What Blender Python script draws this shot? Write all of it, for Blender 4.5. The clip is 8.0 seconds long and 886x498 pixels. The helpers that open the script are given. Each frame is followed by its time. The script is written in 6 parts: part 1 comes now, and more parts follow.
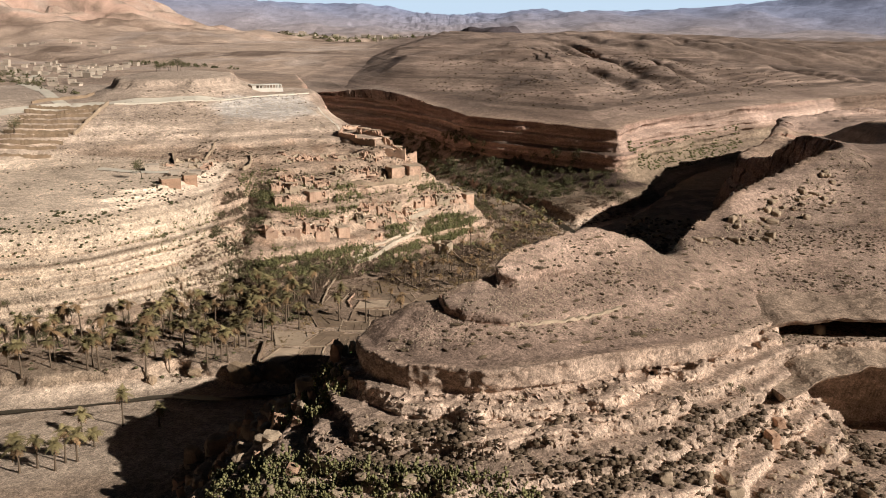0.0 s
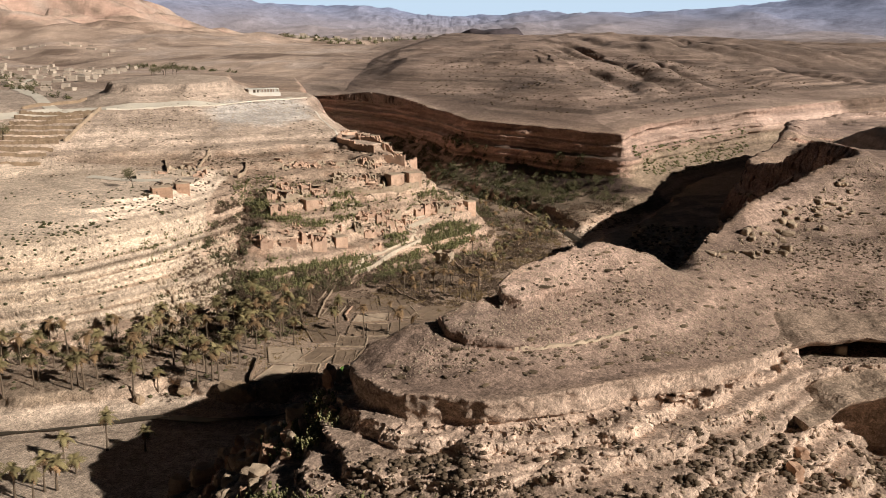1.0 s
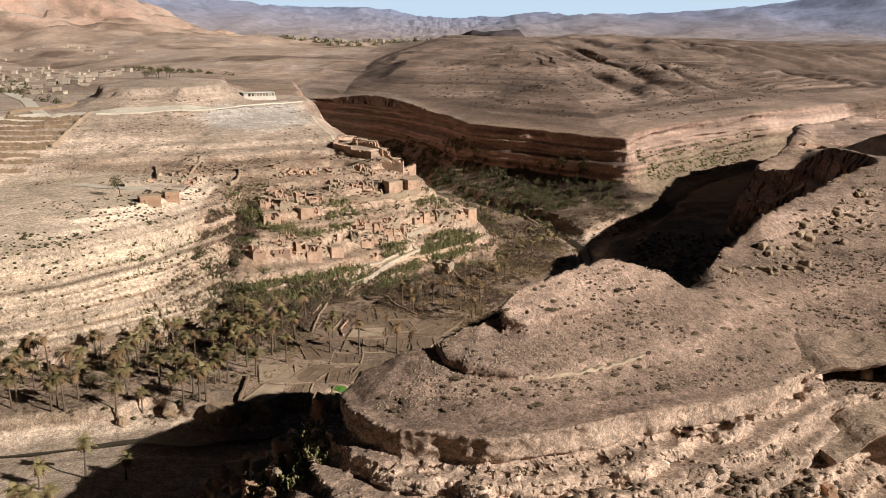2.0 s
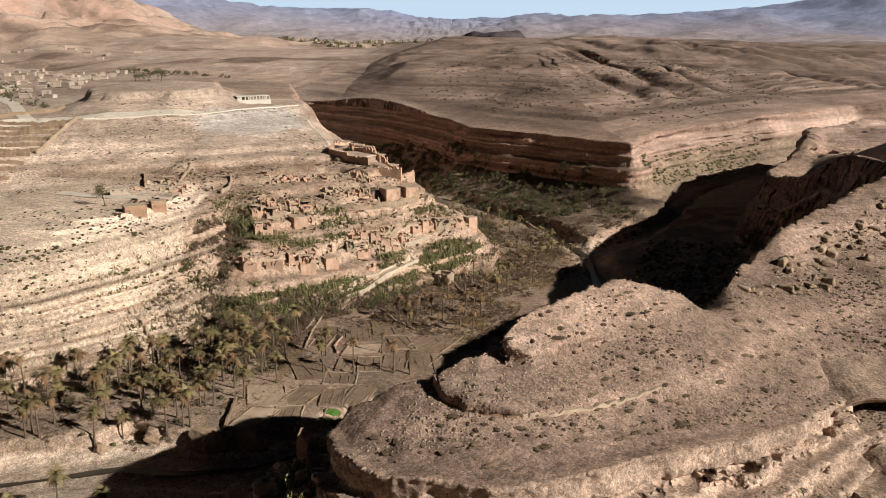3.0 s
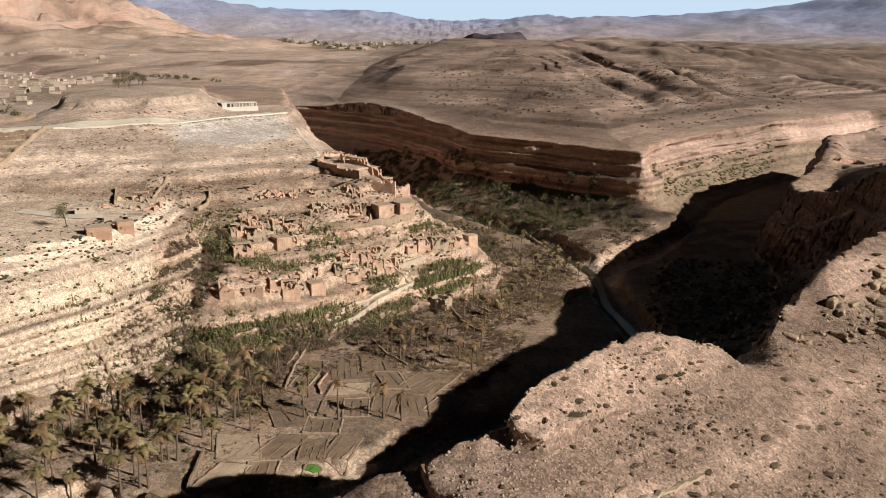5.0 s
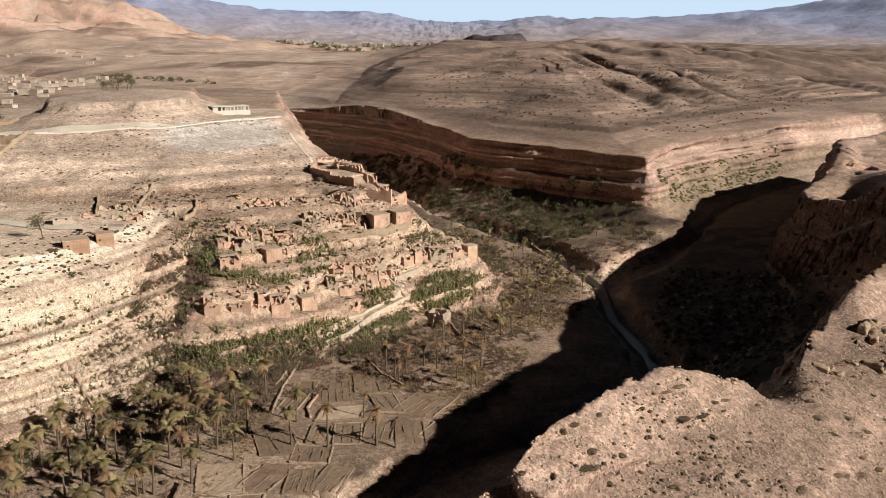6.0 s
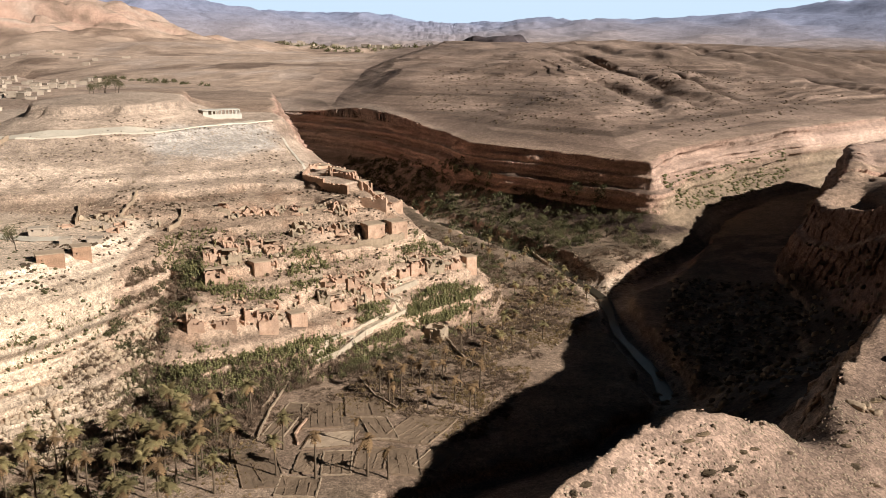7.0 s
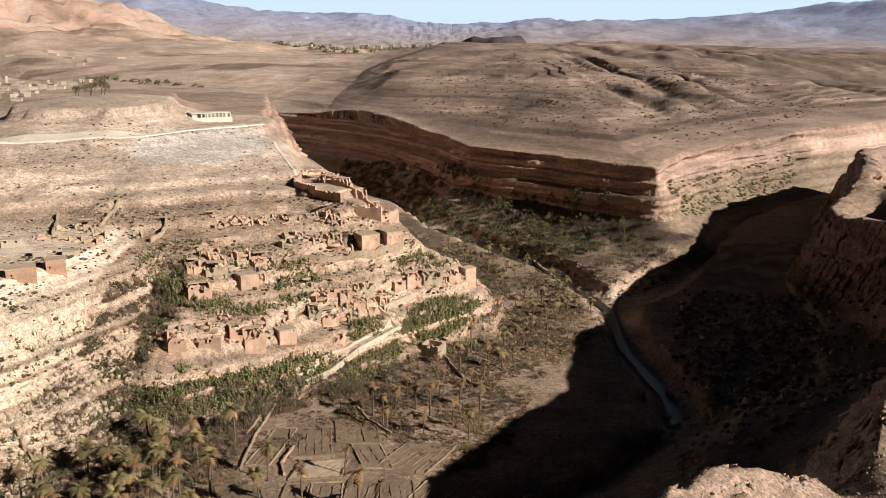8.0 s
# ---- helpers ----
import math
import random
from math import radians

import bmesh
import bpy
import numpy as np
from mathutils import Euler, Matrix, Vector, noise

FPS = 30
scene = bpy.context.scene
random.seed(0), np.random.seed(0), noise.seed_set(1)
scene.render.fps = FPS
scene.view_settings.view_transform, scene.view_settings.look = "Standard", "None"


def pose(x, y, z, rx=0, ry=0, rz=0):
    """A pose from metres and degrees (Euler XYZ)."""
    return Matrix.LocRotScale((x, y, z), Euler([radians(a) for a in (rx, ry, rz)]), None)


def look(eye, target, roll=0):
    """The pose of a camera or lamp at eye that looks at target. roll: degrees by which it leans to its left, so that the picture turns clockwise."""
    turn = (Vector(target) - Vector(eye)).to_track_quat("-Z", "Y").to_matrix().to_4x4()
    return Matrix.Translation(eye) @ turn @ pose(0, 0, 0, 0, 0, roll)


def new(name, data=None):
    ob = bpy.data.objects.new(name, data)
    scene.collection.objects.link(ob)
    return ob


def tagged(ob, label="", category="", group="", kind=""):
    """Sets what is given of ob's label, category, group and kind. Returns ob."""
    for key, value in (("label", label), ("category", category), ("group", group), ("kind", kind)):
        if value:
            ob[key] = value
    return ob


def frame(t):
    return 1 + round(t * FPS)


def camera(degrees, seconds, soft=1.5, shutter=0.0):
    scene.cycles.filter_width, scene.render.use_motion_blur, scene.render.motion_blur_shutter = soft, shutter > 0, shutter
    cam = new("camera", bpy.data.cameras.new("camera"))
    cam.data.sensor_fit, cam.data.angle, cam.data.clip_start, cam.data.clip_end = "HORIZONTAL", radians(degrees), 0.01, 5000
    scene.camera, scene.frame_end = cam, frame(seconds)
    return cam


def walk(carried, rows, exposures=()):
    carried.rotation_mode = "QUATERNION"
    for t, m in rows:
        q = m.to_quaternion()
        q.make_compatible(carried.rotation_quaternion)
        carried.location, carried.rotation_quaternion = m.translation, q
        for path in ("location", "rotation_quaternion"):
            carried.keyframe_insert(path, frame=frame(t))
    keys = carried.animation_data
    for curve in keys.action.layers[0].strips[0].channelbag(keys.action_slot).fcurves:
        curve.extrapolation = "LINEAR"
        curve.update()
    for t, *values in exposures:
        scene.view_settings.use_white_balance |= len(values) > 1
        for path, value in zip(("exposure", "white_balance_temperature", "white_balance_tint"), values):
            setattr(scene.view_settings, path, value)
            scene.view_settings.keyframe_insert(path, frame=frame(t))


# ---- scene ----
from mathutils.bvhtree import BVHTree

cam = camera(50.0, 8.0, soft=0.75)
PATH = [
    (0, (0.00, 0.00, 87.00), (0.03, 97.39, 64.30), 0.00),
    (0.5, (0.18, 4.73, 87.16), (0.09, 102.14, 64.54), -0.06),
    (1, (0.39, 10.15, 87.40), (0.21, 107.58, 64.87), -0.12),
    (1.5, (0.54, 15.54, 87.52), (0.32, 112.99, 65.08), -0.13),
    (3, (1.24, 34.11, 87.84), (0.88, 131.60, 65.56), -0.19),
    (3.5, (1.44, 40.35, 87.94), (1.05, 137.84, 65.71), -0.23),
    (4, (1.71, 47.06, 88.12), (1.28, 144.57, 65.91), -0.19),
    (4.5, (2.02, 53.48, 88.13), (1.55, 150.99, 65.97), -0.21),
    (6, (2.87, 73.49, 88.02), (2.38, 171.04, 66.05), -0.22),
    (6.5, (3.14, 79.90, 88.01), (2.63, 177.48, 66.11), -0.21),
    (7, (3.52, 86.60, 88.08), (3.02, 184.18, 66.22), -0.18),
    (7.5, (3.81, 92.77, 88.16), (3.35, 190.36, 66.32), -0.13),
    (8, (3.69, 100.04, 88.02), (3.34, 197.64, 66.24), -0.07),
]
walk(cam, [(t, look(eye, target, roll)) for t, eye, target, roll in PATH], exposures=[(0.0, 0.40), (3.0, 0.37), (6.0, 0.47), (8.0, 0.60)])

# ---- light ----
SUN = Vector((1.68, -1.0, 1.0)).normalized()
world = bpy.data.worlds.new("sky")
scene.world = world
world.use_nodes = True
wn = world.node_tree.nodes
sky = wn.new("ShaderNodeTexSky")
sky.sky_type, sky.sun_disc = "NISHITA", False
sky.sun_elevation = math.asin(SUN.z)
sky.sun_rotation = math.atan2(SUN.x, SUN.y)
sky.altitude, sky.air_density, sky.dust_density, sky.ozone_density = 700, 1.0, 0.6, 1.5
wn["Background"].inputs["Strength"].default_value = 0.002
world.node_tree.links.new(sky.outputs[0], wn["Background"].inputs[0])
sun = new("sun", bpy.data.lights.new("sun", "SUN"))
sun.data.energy, sun.data.angle, sun.data.color = 5.0, radians(0.5), (1.0, 0.94, 0.85)
sun.matrix_world = look((300, -80, 300), Vector((300, -80, 300)) - SUN)


# ---- materials ----
def material(name, colour, rough=0.9, var=0.25, scale=1.0, bump=0.3, second=None, attr="", metal=0.0, obj_random=0.0, strata=0.0):
    """A procedural surface: base colour, two scales of variation, relief."""
    colour = tuple(0.62 * v for v in colour)
    second = tuple(0.62 * v for v in second) if second else None
    m = bpy.data.materials.new(name)
    m.use_nodes = True
    nt = m.node_tree
    n, l = nt.nodes, nt.links
    bsdf = n["Principled BSDF"]
    bsdf.inputs["Roughness"].default_value = rough
    bsdf.inputs["Metallic"].default_value = metal
    bsdf.inputs["Specular IOR Level"].default_value = 0.2
    geo = n.new("ShaderNodeNewGeometry")

    def noise_node(s, detail, rough_=0.6, vec=None):
        t = n.new("ShaderNodeTexNoise")
        t.inputs["Scale"].default_value, t.inputs["Detail"].default_value, t.inputs["Roughness"].default_value = s, detail, rough_
        l.new(vec or geo.outputs["Position"], t.inputs["Vector"])
        return t.outputs["Fac"]

    def mix(kind, fac, a, b):
        x = n.new("ShaderNodeMix")
        x.data_type, x.blend_type = "RGBA", kind
        for sock, v in ((x.inputs["Factor"], fac), (x.inputs["A"], a), (x.inputs["B"], b)):
            if isinstance(v, (float, int, tuple)):
                sock.default_value = v
            else:
                l.new(v, sock)
        return x.outputs["Result"]

    def ramp(fac, lo, hi, p0=0.3, p1=0.7):
        r = n.new("ShaderNodeMapRange")
        r.inputs["From Min"].default_value, r.inputs["From Max"].default_value = p0, p1
        r.inputs["To Min"].default_value, r.inputs["To Max"].default_value = lo, hi
        l.new(fac, r.inputs["Value"])
        return r.outputs["Result"]

    if attr:
        a = n.new("ShaderNodeAttribute")
        a.attribute_name = attr
        base = a.outputs["Color"]
    else:
        base = (*colour, 1)
    if second:
        base = mix("MIX", ramp(noise_node(0.35 * scale, 5), 0, 1, 0.42, 0.62), base, (*second, 1))
    coarse = noise_node(0.18 * scale, 6, 0.65)
    fine = noise_node(2.6 * scale, 8, 0.7)
    grey = n.new("ShaderNodeCombineColor")
    mul = n.new("ShaderNodeMath")
    mul.operation = "MULTIPLY"
    l.new(ramp(coarse, 1 - var, 1 + var), mul.inputs[0])
    l.new(ramp(fine, 1 - var, 1 + var), mul.inputs[1])
    fac = mul.outputs[0]
    if strata:
        sep = n.new("ShaderNodeVectorMath")
        sep.operation = "MULTIPLY"
        sep.inputs[1].default_value = (0.05, 0.05, 1.6)
        l.new(geo.outputs["Position"], sep.inputs[0])
        band = ramp(noise_node(0.9, 5, 0.65, sep.outputs[0]), 1 - strata, 1 + strata)
        m2 = n.new("ShaderNodeMath")
        m2.operation = "MULTIPLY"
        l.new(fac, m2.inputs[0])
        l.new(band, m2.inputs[1])
        fac = m2.outputs[0]
    if obj_random:
        oi = n.new("ShaderNodeObjectInfo")
        m3 = n.new("ShaderNodeMath")
        m3.operation = "MULTIPLY"
        l.new(fac, m3.inputs[0])
        l.new(ramp(oi.outputs["Random"], 1 - obj_random, 1 + obj_random, 0, 1), m3.inputs[1])
        fac = m3.outputs[0]
    for s in grey.inputs[:3]:
        l.new(fac, s)
    l.new(mix("MULTIPLY", 1.0, base, grey.outputs[0]), bsdf.inputs["Base Color"])
    if bump:
        b = n.new("ShaderNodeBump")
        b.inputs["Strength"].default_value, b.inputs["Distance"].default_value = bump, 0.25 / scale
        l.new(fine, b.inputs["Height"])
        l.new(b.outputs[0], bsdf.inputs["Normal"])
    return m


def ground_material():
    """Tan rock, gravel and earth: beds, stains, stones and dust over the base tone."""
    m = bpy.data.materials.new("rock_and_earth")
    m.use_nodes = True
    n, l = m.node_tree.nodes, m.node_tree.links
    bsdf = n["Principled BSDF"]
    bsdf.inputs["Roughness"].default_value, bsdf.inputs["Specular IOR Level"].default_value = 0.97, 0.1
    pos = n.new("ShaderNodeNewGeometry").outputs["Position"]
    tone = n.new("ShaderNodeAttribute")
    tone.attribute_name = "tone"

    def calc(op, a, b):
        x = n.new("ShaderNodeMath")
        x.operation = op
        for sock, v in zip(x.inputs, (a, b)):
            if isinstance(v, (float, int)):
                sock.default_value = v
            else:
                l.new(v, sock)
        return x.outputs[0]

    def span(fac, lo, hi, p0=0.3, p1=0.7):
        r = n.new("ShaderNodeMapRange")
        for key, v in (("From Min", p0), ("From Max", p1), ("To Min", lo), ("To Max", hi)):
            r.inputs[key].default_value = v
        l.new(fac, r.inputs["Value"])
        return r.outputs["Result"]

    def grain(scale, detail, vec=pos, rough=0.65):
        t = n.new("ShaderNodeTexNoise")
        t.inputs["Scale"].default_value, t.inputs["Detail"].default_value, t.inputs["Roughness"].default_value = scale, detail, rough
        l.new(vec, t.inputs["Vector"])
        return t.outputs["Fac"]

    def cells(scale):
        t = n.new("ShaderNodeTexVoronoi")
        t.inputs["Scale"].default_value = scale
        l.new(pos, t.inputs["Vector"])
        return t

    flat = n.new("ShaderNodeVectorMath")
    flat.operation = "MULTIPLY"
    flat.inputs[1].default_value = (0.06, 0.06, 1.7)
    l.new(pos, flat.inputs[0])
    stones, pebbles = cells(1.1), cells(3.4)
    sep = n.new("ShaderNodeSeparateColor")
    l.new(stones.outputs["Color"], sep.inputs[0])
    sep2 = n.new("ShaderNodeSeparateColor")
    l.new(pebbles.outputs["Color"], sep2.inputs[0])
    fine = grain(4.5, 7)
    fac = span(grain(0.035, 6), 0.76, 1.22)
    for layer in (span(grain(0.25, 7), 0.84, 1.16), span(fine, 0.62, 1.38), span(grain(0.8, 6, flat.outputs[0]), 0.84, 1.16),
                  span(sep.outputs[0], 0.78, 1.24, 0, 1), span(sep2.outputs[1], 0.68, 1.32, 0, 1)):
        fac = calc("MULTIPLY", fac, layer)
    grey = n.new("ShaderNodeCombineColor")
    for sock in grey.inputs[:3]:
        l.new(fac, sock)
    mixed = n.new("ShaderNodeMix")
    mixed.data_type, mixed.blend_type = "RGBA", "MULTIPLY"
    mixed.inputs["Factor"].default_value = 1.0
    l.new(tone.outputs["Color"], mixed.inputs["A"])
    l.new(grey.outputs[0], mixed.inputs["B"])
    l.new(mixed.outputs["Result"], bsdf.inputs["Base Color"])
    height = calc("ADD", calc("MULTIPLY", fine, 0.22), calc("ADD", calc("MULTIPLY", stones.outputs["Distance"], -0.35), calc("MULTIPLY", pebbles.outputs["Distance"], -0.18)))
    height = calc("ADD", height, calc("MULTIPLY", grain(0.45, 5), 0.9))
    b = n.new("ShaderNodeBump")
    b.inputs["Strength"].default_value, b.inputs["Distance"].default_value = 0.5, 0.45
    l.new(height, b.inputs["Height"])
    l.new(b.outputs[0], bsdf.inputs["Normal"])
    return m


M_GROUND = ground_material()
M_MUD = material("mud_plaster", (0.76, 0.51, 0.37), 0.95, 0.22, 1.5, 0.5, second=(0.63, 0.405, 0.285), obj_random=0.14)
M_STONE = material("rubble_stone", (0.58, 0.45, 0.325), 0.95, 0.25, 3.0, 0.6, obj_random=0.12)
M_STEP = material("pale_step_stone", (0.72, 0.59, 0.45), 0.95, 0.18, 3.0, 0.5, obj_random=0.12)
M_SAND = material("sandstone", (0.50, 0.375, 0.265), 0.95, 0.25, 2.0, 0.6, strata=0.12, obj_random=0.12)
M_RED = material("red_sandstone", (0.56, 0.35, 0.235), 0.95, 0.25, 1.5, 0.6, strata=0.12)
# red sandstone darkened for the shaded face of the retaining wall
M_CURB = material("shaded_red_stone", (0.44, 0.28, 0.205), 0.95, 0.25, 2.0, 0.6)
M_EARTH = material("bank_earth", (0.42, 0.30, 0.20), 0.97, 0.3, 1.5, 0.7)
M_ROOF = material("earth_roof", (0.64, 0.48, 0.345), 0.95, 0.2, 2.0, 0.4, obj_random=0.1)
M_BEAM = material("palm_timber", (0.20, 0.13, 0.08), 0.9, 0.3, 6.0, 0.4)
M_DARK = material("door_wood", (0.10, 0.065, 0.04), 0.8, 0.3, 6.0, 0.3)
M_WHITE = material("white_render", (0.84, 0.78, 0.69), 0.85, 0.08, 2.0, 0.1)
M_BLOCK = material("cement_render", (0.62, 0.51, 0.41), 0.9, 0.15, 1.0, 0.2, obj_random=0.25)
M_TRUNK = material("palm_trunk", (0.20, 0.145, 0.10), 0.95, 0.3, 4.0, 0.7)
M_FROND = material("palm_frond", (0.30, 0.24, 0.115), 0.65, 0.3, 1.0, 0.0, obj_random=0.3)
M_STRAW = material("straw", (0.36, 0.25, 0.125), 0.9, 0.3, 1.0, 0.0)
M_DRY = material("dry_frond", (0.32, 0.20, 0.105), 0.85, 0.3, 1.0, 0.0, obj_random=0.2)
M_BARK = material("bark", (0.15, 0.11, 0.08), 0.95, 0.3, 4.0, 0.5)
M_TWIG = material("bare_twigs", (0.24, 0.165, 0.115), 0.95, 0.3, 2.0, 0.0, obj_random=0.25)
M_LEAF = material("dusty_leaves", (0.15, 0.138, 0.063), 0.75, 0.35, 1.0, 0.0, obj_random=0.3)
M_SHRUB = material("dry_shrub", (0.17, 0.12, 0.08), 0.95, 0.35, 2.0, 0.0, obj_random=0.3)
M_CACTUS = material("prickly_pear", (0.27, 0.25, 0.11), 0.6, 0.35, 2.0, 0.1)
M_CROP = material("young_crop", (0.10, 0.22, 0.035), 0.7, 0.3, 6.0, 0.2)
M_SOIL = material("tilled_soil", (0.32, 0.225, 0.155), 0.97, 0.2, 2.0, 0.6, obj_random=0.14)
M_ROAD = material("pale_gravel_road", (0.92, 0.81, 0.67), 0.95, 0.1, 1.0, 0.3)
M_WATER = material("shallow_water", (0.075, 0.062, 0.045), 0.35, 0.2, 1.0, 0.12)
M_WATER.node_tree.nodes["Principled BSDF"].inputs["Specular IOR Level"].default_value = 0.12


# ---- noise on arrays ----
def hashed(ix, iy, iz, seed):
    h = (ix * 374761393 + iy * 668265263 + iz * 2147483647 + seed * 974634777) & 0xFFFFFFFF
    h = ((h ^ (h >> 13)) * 1274126177) & 0xFFFFFFFF
    h = ((h ^ (h >> 16)) * 2246822519) & 0xFFFFFFFF
    return (h ^ (h >> 15)) / 4294967295.0 * 2 - 1


def noise2(x, y, seed=0):
    ix, iy = np.floor(x).astype(np.int64), np.floor(y).astype(np.int64)
    fx, fy = x - ix, y - iy
    ux, uy = fx * fx * (3 - 2 * fx), fy * fy * (3 - 2 * fy)
    a, b = hashed(ix, iy, 0, seed), hashed(ix + 1, iy, 0, seed)
    c, d = hashed(ix, iy + 1, 0, seed), hashed(ix + 1, iy + 1, 0, seed)
    return (a + (b - a) * ux) * (1 - uy) + (c + (d - c) * ux) * uy


def noise3(x, y, z, seed=0):
    iz = np.floor(z).astype(np.int64)
    fz = z - iz
    uz = fz * fz * (3 - 2 * fz)
    ix, iy = np.floor(x).astype(np.int64), np.floor(y).astype(np.int64)
    fx, fy = x - ix, y - iy
    ux, uy = fx * fx * (3 - 2 * fx), fy * fy * (3 - 2 * fy)

    def layer(k):
        a, b = hashed(ix, iy, k, seed), hashed(ix + 1, iy, k, seed)
        c, d = hashed(ix, iy + 1, k, seed), hashed(ix + 1, iy + 1, k, seed)
        return (a + (b - a) * ux) * (1 - uy) + (c + (d - c) * ux) * uy

    return layer(iz) * (1 - uz) + layer(iz + 1) * uz


def fbm(x, y, size, octaves, seed=0):
    total, amp, y = 0, 1.0, 1.9 * y
    for k in range(octaves):
        total = total + amp * noise2(x / size * 2 ** k + 17.3 * k, y / size * 2 ** k - 9.1 * k, seed + k)
        amp *= 0.5
    return total / 1.6


def blocks(x, y, sx, sy, seed):
    """A random value for each of many uneven blocks of rock."""
    y = 1.9 * y
    px, py = x / sx + 0.45 * noise2(x / sx * 0.7, y / sy * 0.7, seed), y / sy + 0.45 * noise2(x / sx * 0.7 + 9, y / sy * 0.7, seed + 1)
    return hashed(np.floor(px + 0.5 * np.floor(py)).astype(np.int64), np.floor(py).astype(np.int64), 3, seed)


def smooth(a, b, v):
    t = np.clip((v - a) / (b - a), 0, 1)
    return t * t * (3 - 2 * t)


def line_distance(x, y, pts):
    """Distance to a polyline, and how far along it (in points)."""
    best, along = np.full(x.shape, 1e9), np.zeros(x.shape)
    for k in range(len(pts) - 1):
        (ax, ay), (bx, by) = pts[k][:2], pts[k + 1][:2]
        ex, ey = bx - ax, by - ay
        t = np.clip(((x - ax) * ex + (y - ay) * ey) / (ex * ex + ey * ey), 0, 1)
        d = np.hypot(x - ax - t * ex, y - ay - t * ey)
        along = np.where(d < best, k + t, along)
        best = np.minimum(best, d)
    return best, along


def inside_distance(x, y, poly):
    """Distance to the outline of a polygon, positive inside it."""
    d, _ = line_distance(x, y, poly + poly[:1])
    odd = np.zeros(x.shape, bool)
    for (ax, ay), (bx, by) in zip(poly, poly[1:] + poly[:1]):
        if ay != by:
            odd ^= ((ay > y) != (by > y)) & (x < (bx - ax) * (y - ay) / (by - ay) + ax)
    return np.where(odd, d, -d)


# ---- the lie of the land ----
# The land is drawn on an oblique survey grid: x in metres, y at half scale and slipping with height, z nearly in metres.
def site(x, y, z):
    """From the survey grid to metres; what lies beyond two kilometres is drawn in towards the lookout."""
    x, y, z = np.asarray(x, float), 2.008 * np.asarray(y, float) - 0.783 * np.asarray(z, float) + 12.6, 1.096 * np.asarray(z, float) - 87.7
    r = np.hypot(x, y)
    g = np.where(r > 2000, (2000 + 0.28 * (r - 2000)) / np.maximum(r, 1), 1.0)
    return x * g, 50 + y * g, 87 + z * g


RIVER = [(-420, 40), (-160, 72), (-99, 69), (-81, 71), (-64, 74), (-52, 73), (-38, 74), (-20, 80), (5, 90), (32, 98), (55, 110), (57, 128), (53, 145), (55, 165),
         (45, 186), (28, 203), (2, 228), (-18, 262), (-56, 300), (-92, 328), (-125, 345), (-165, 357), (-212, 373), (-272, 407), (-405, 495), (-620, 680)]
BRANCH = [(55, 165), (86, 184), (118, 222), (165, 262), (235, 285), (330, 300)]
RIM_SOUTH = [(-14, 55.5), (-12, 52.6), (-5, 49.6), (6, 48.4), (19, 50.8), (33, 54.3), (48, 58.8), (60, 64.5), (75, 67), (95, 66), (130, 58), (230, 40)]
MESA = RIM_SOUTH + [(600, 40), (600, 250), (300, 270), (230, 262), (180, 235), (156, 205), (133, 184), (121, 174), (118, 166), (116, 158), (116, 148), (115, 138), (113, 128), (110, 119), (104, 113.5), (90, 107.5), (77, 101.5),
                    (66, 95), (58, 89), (50, 82.5), (45, 80), (38, 78.5), (31, 78), (24, 76), (12, 67.5), (8, 64.5), (1, 61.5), (-11.5, 59.8)]
APRON = [(5, [(-31, 72), (-43, 64), (-51, 54), (-56, 40), (-54, 10), (-20, -12), (60, -16), (150, -10), (150, 70), (0, 74)]),
         (20, [(-18, 64.5), (-23, 60), (-29, 48), (-33, 38), (-30, 27), (0, 28), (36, 32), (56, 47), (72, 57), (110, 55), (140, 50), (140, 72), (0, 69)]),
         (30.2, [(-17, 57), (-15, 51), (-6, 47.2), (6, 46.2), (20, 48.6), (34, 52), (49, 57), (61, 63), (76, 65.5), (110, 65), (110, 70), (10, 62), (-14, 60)])]
BLUFF = [(12, [(-260, 50), (-160, 74), (-118, 88), (-104, 91), (-91, 96), (-79, 102), (-67, 110), (-60, 118), (-56, 126), (-58, 165), (-260, 190)]),
         (22, [(-260, 55), (-160, 79), (-116, 93), (-104, 96), (-93, 101), (-85, 107.5), (-76, 114), (-70, 122), (-64, 127), (-62, 135), (-66, 165), (-260, 190)]),
         (33, [(-260, 64), (-170, 86), (-116, 100), (-104, 103), (-95, 107), (-88, 113), (-81, 119), (-76, 124), (-68, 136), (-66, 146), (-72, 162), (-260, 185)]),
         (37.5, [(-260, 165), (-170, 162), (-132, 145), (-108, 130), (-96, 123), (-88, 124), (-83, 130), (-80, 140), (-86, 160), (-260, 182)])]
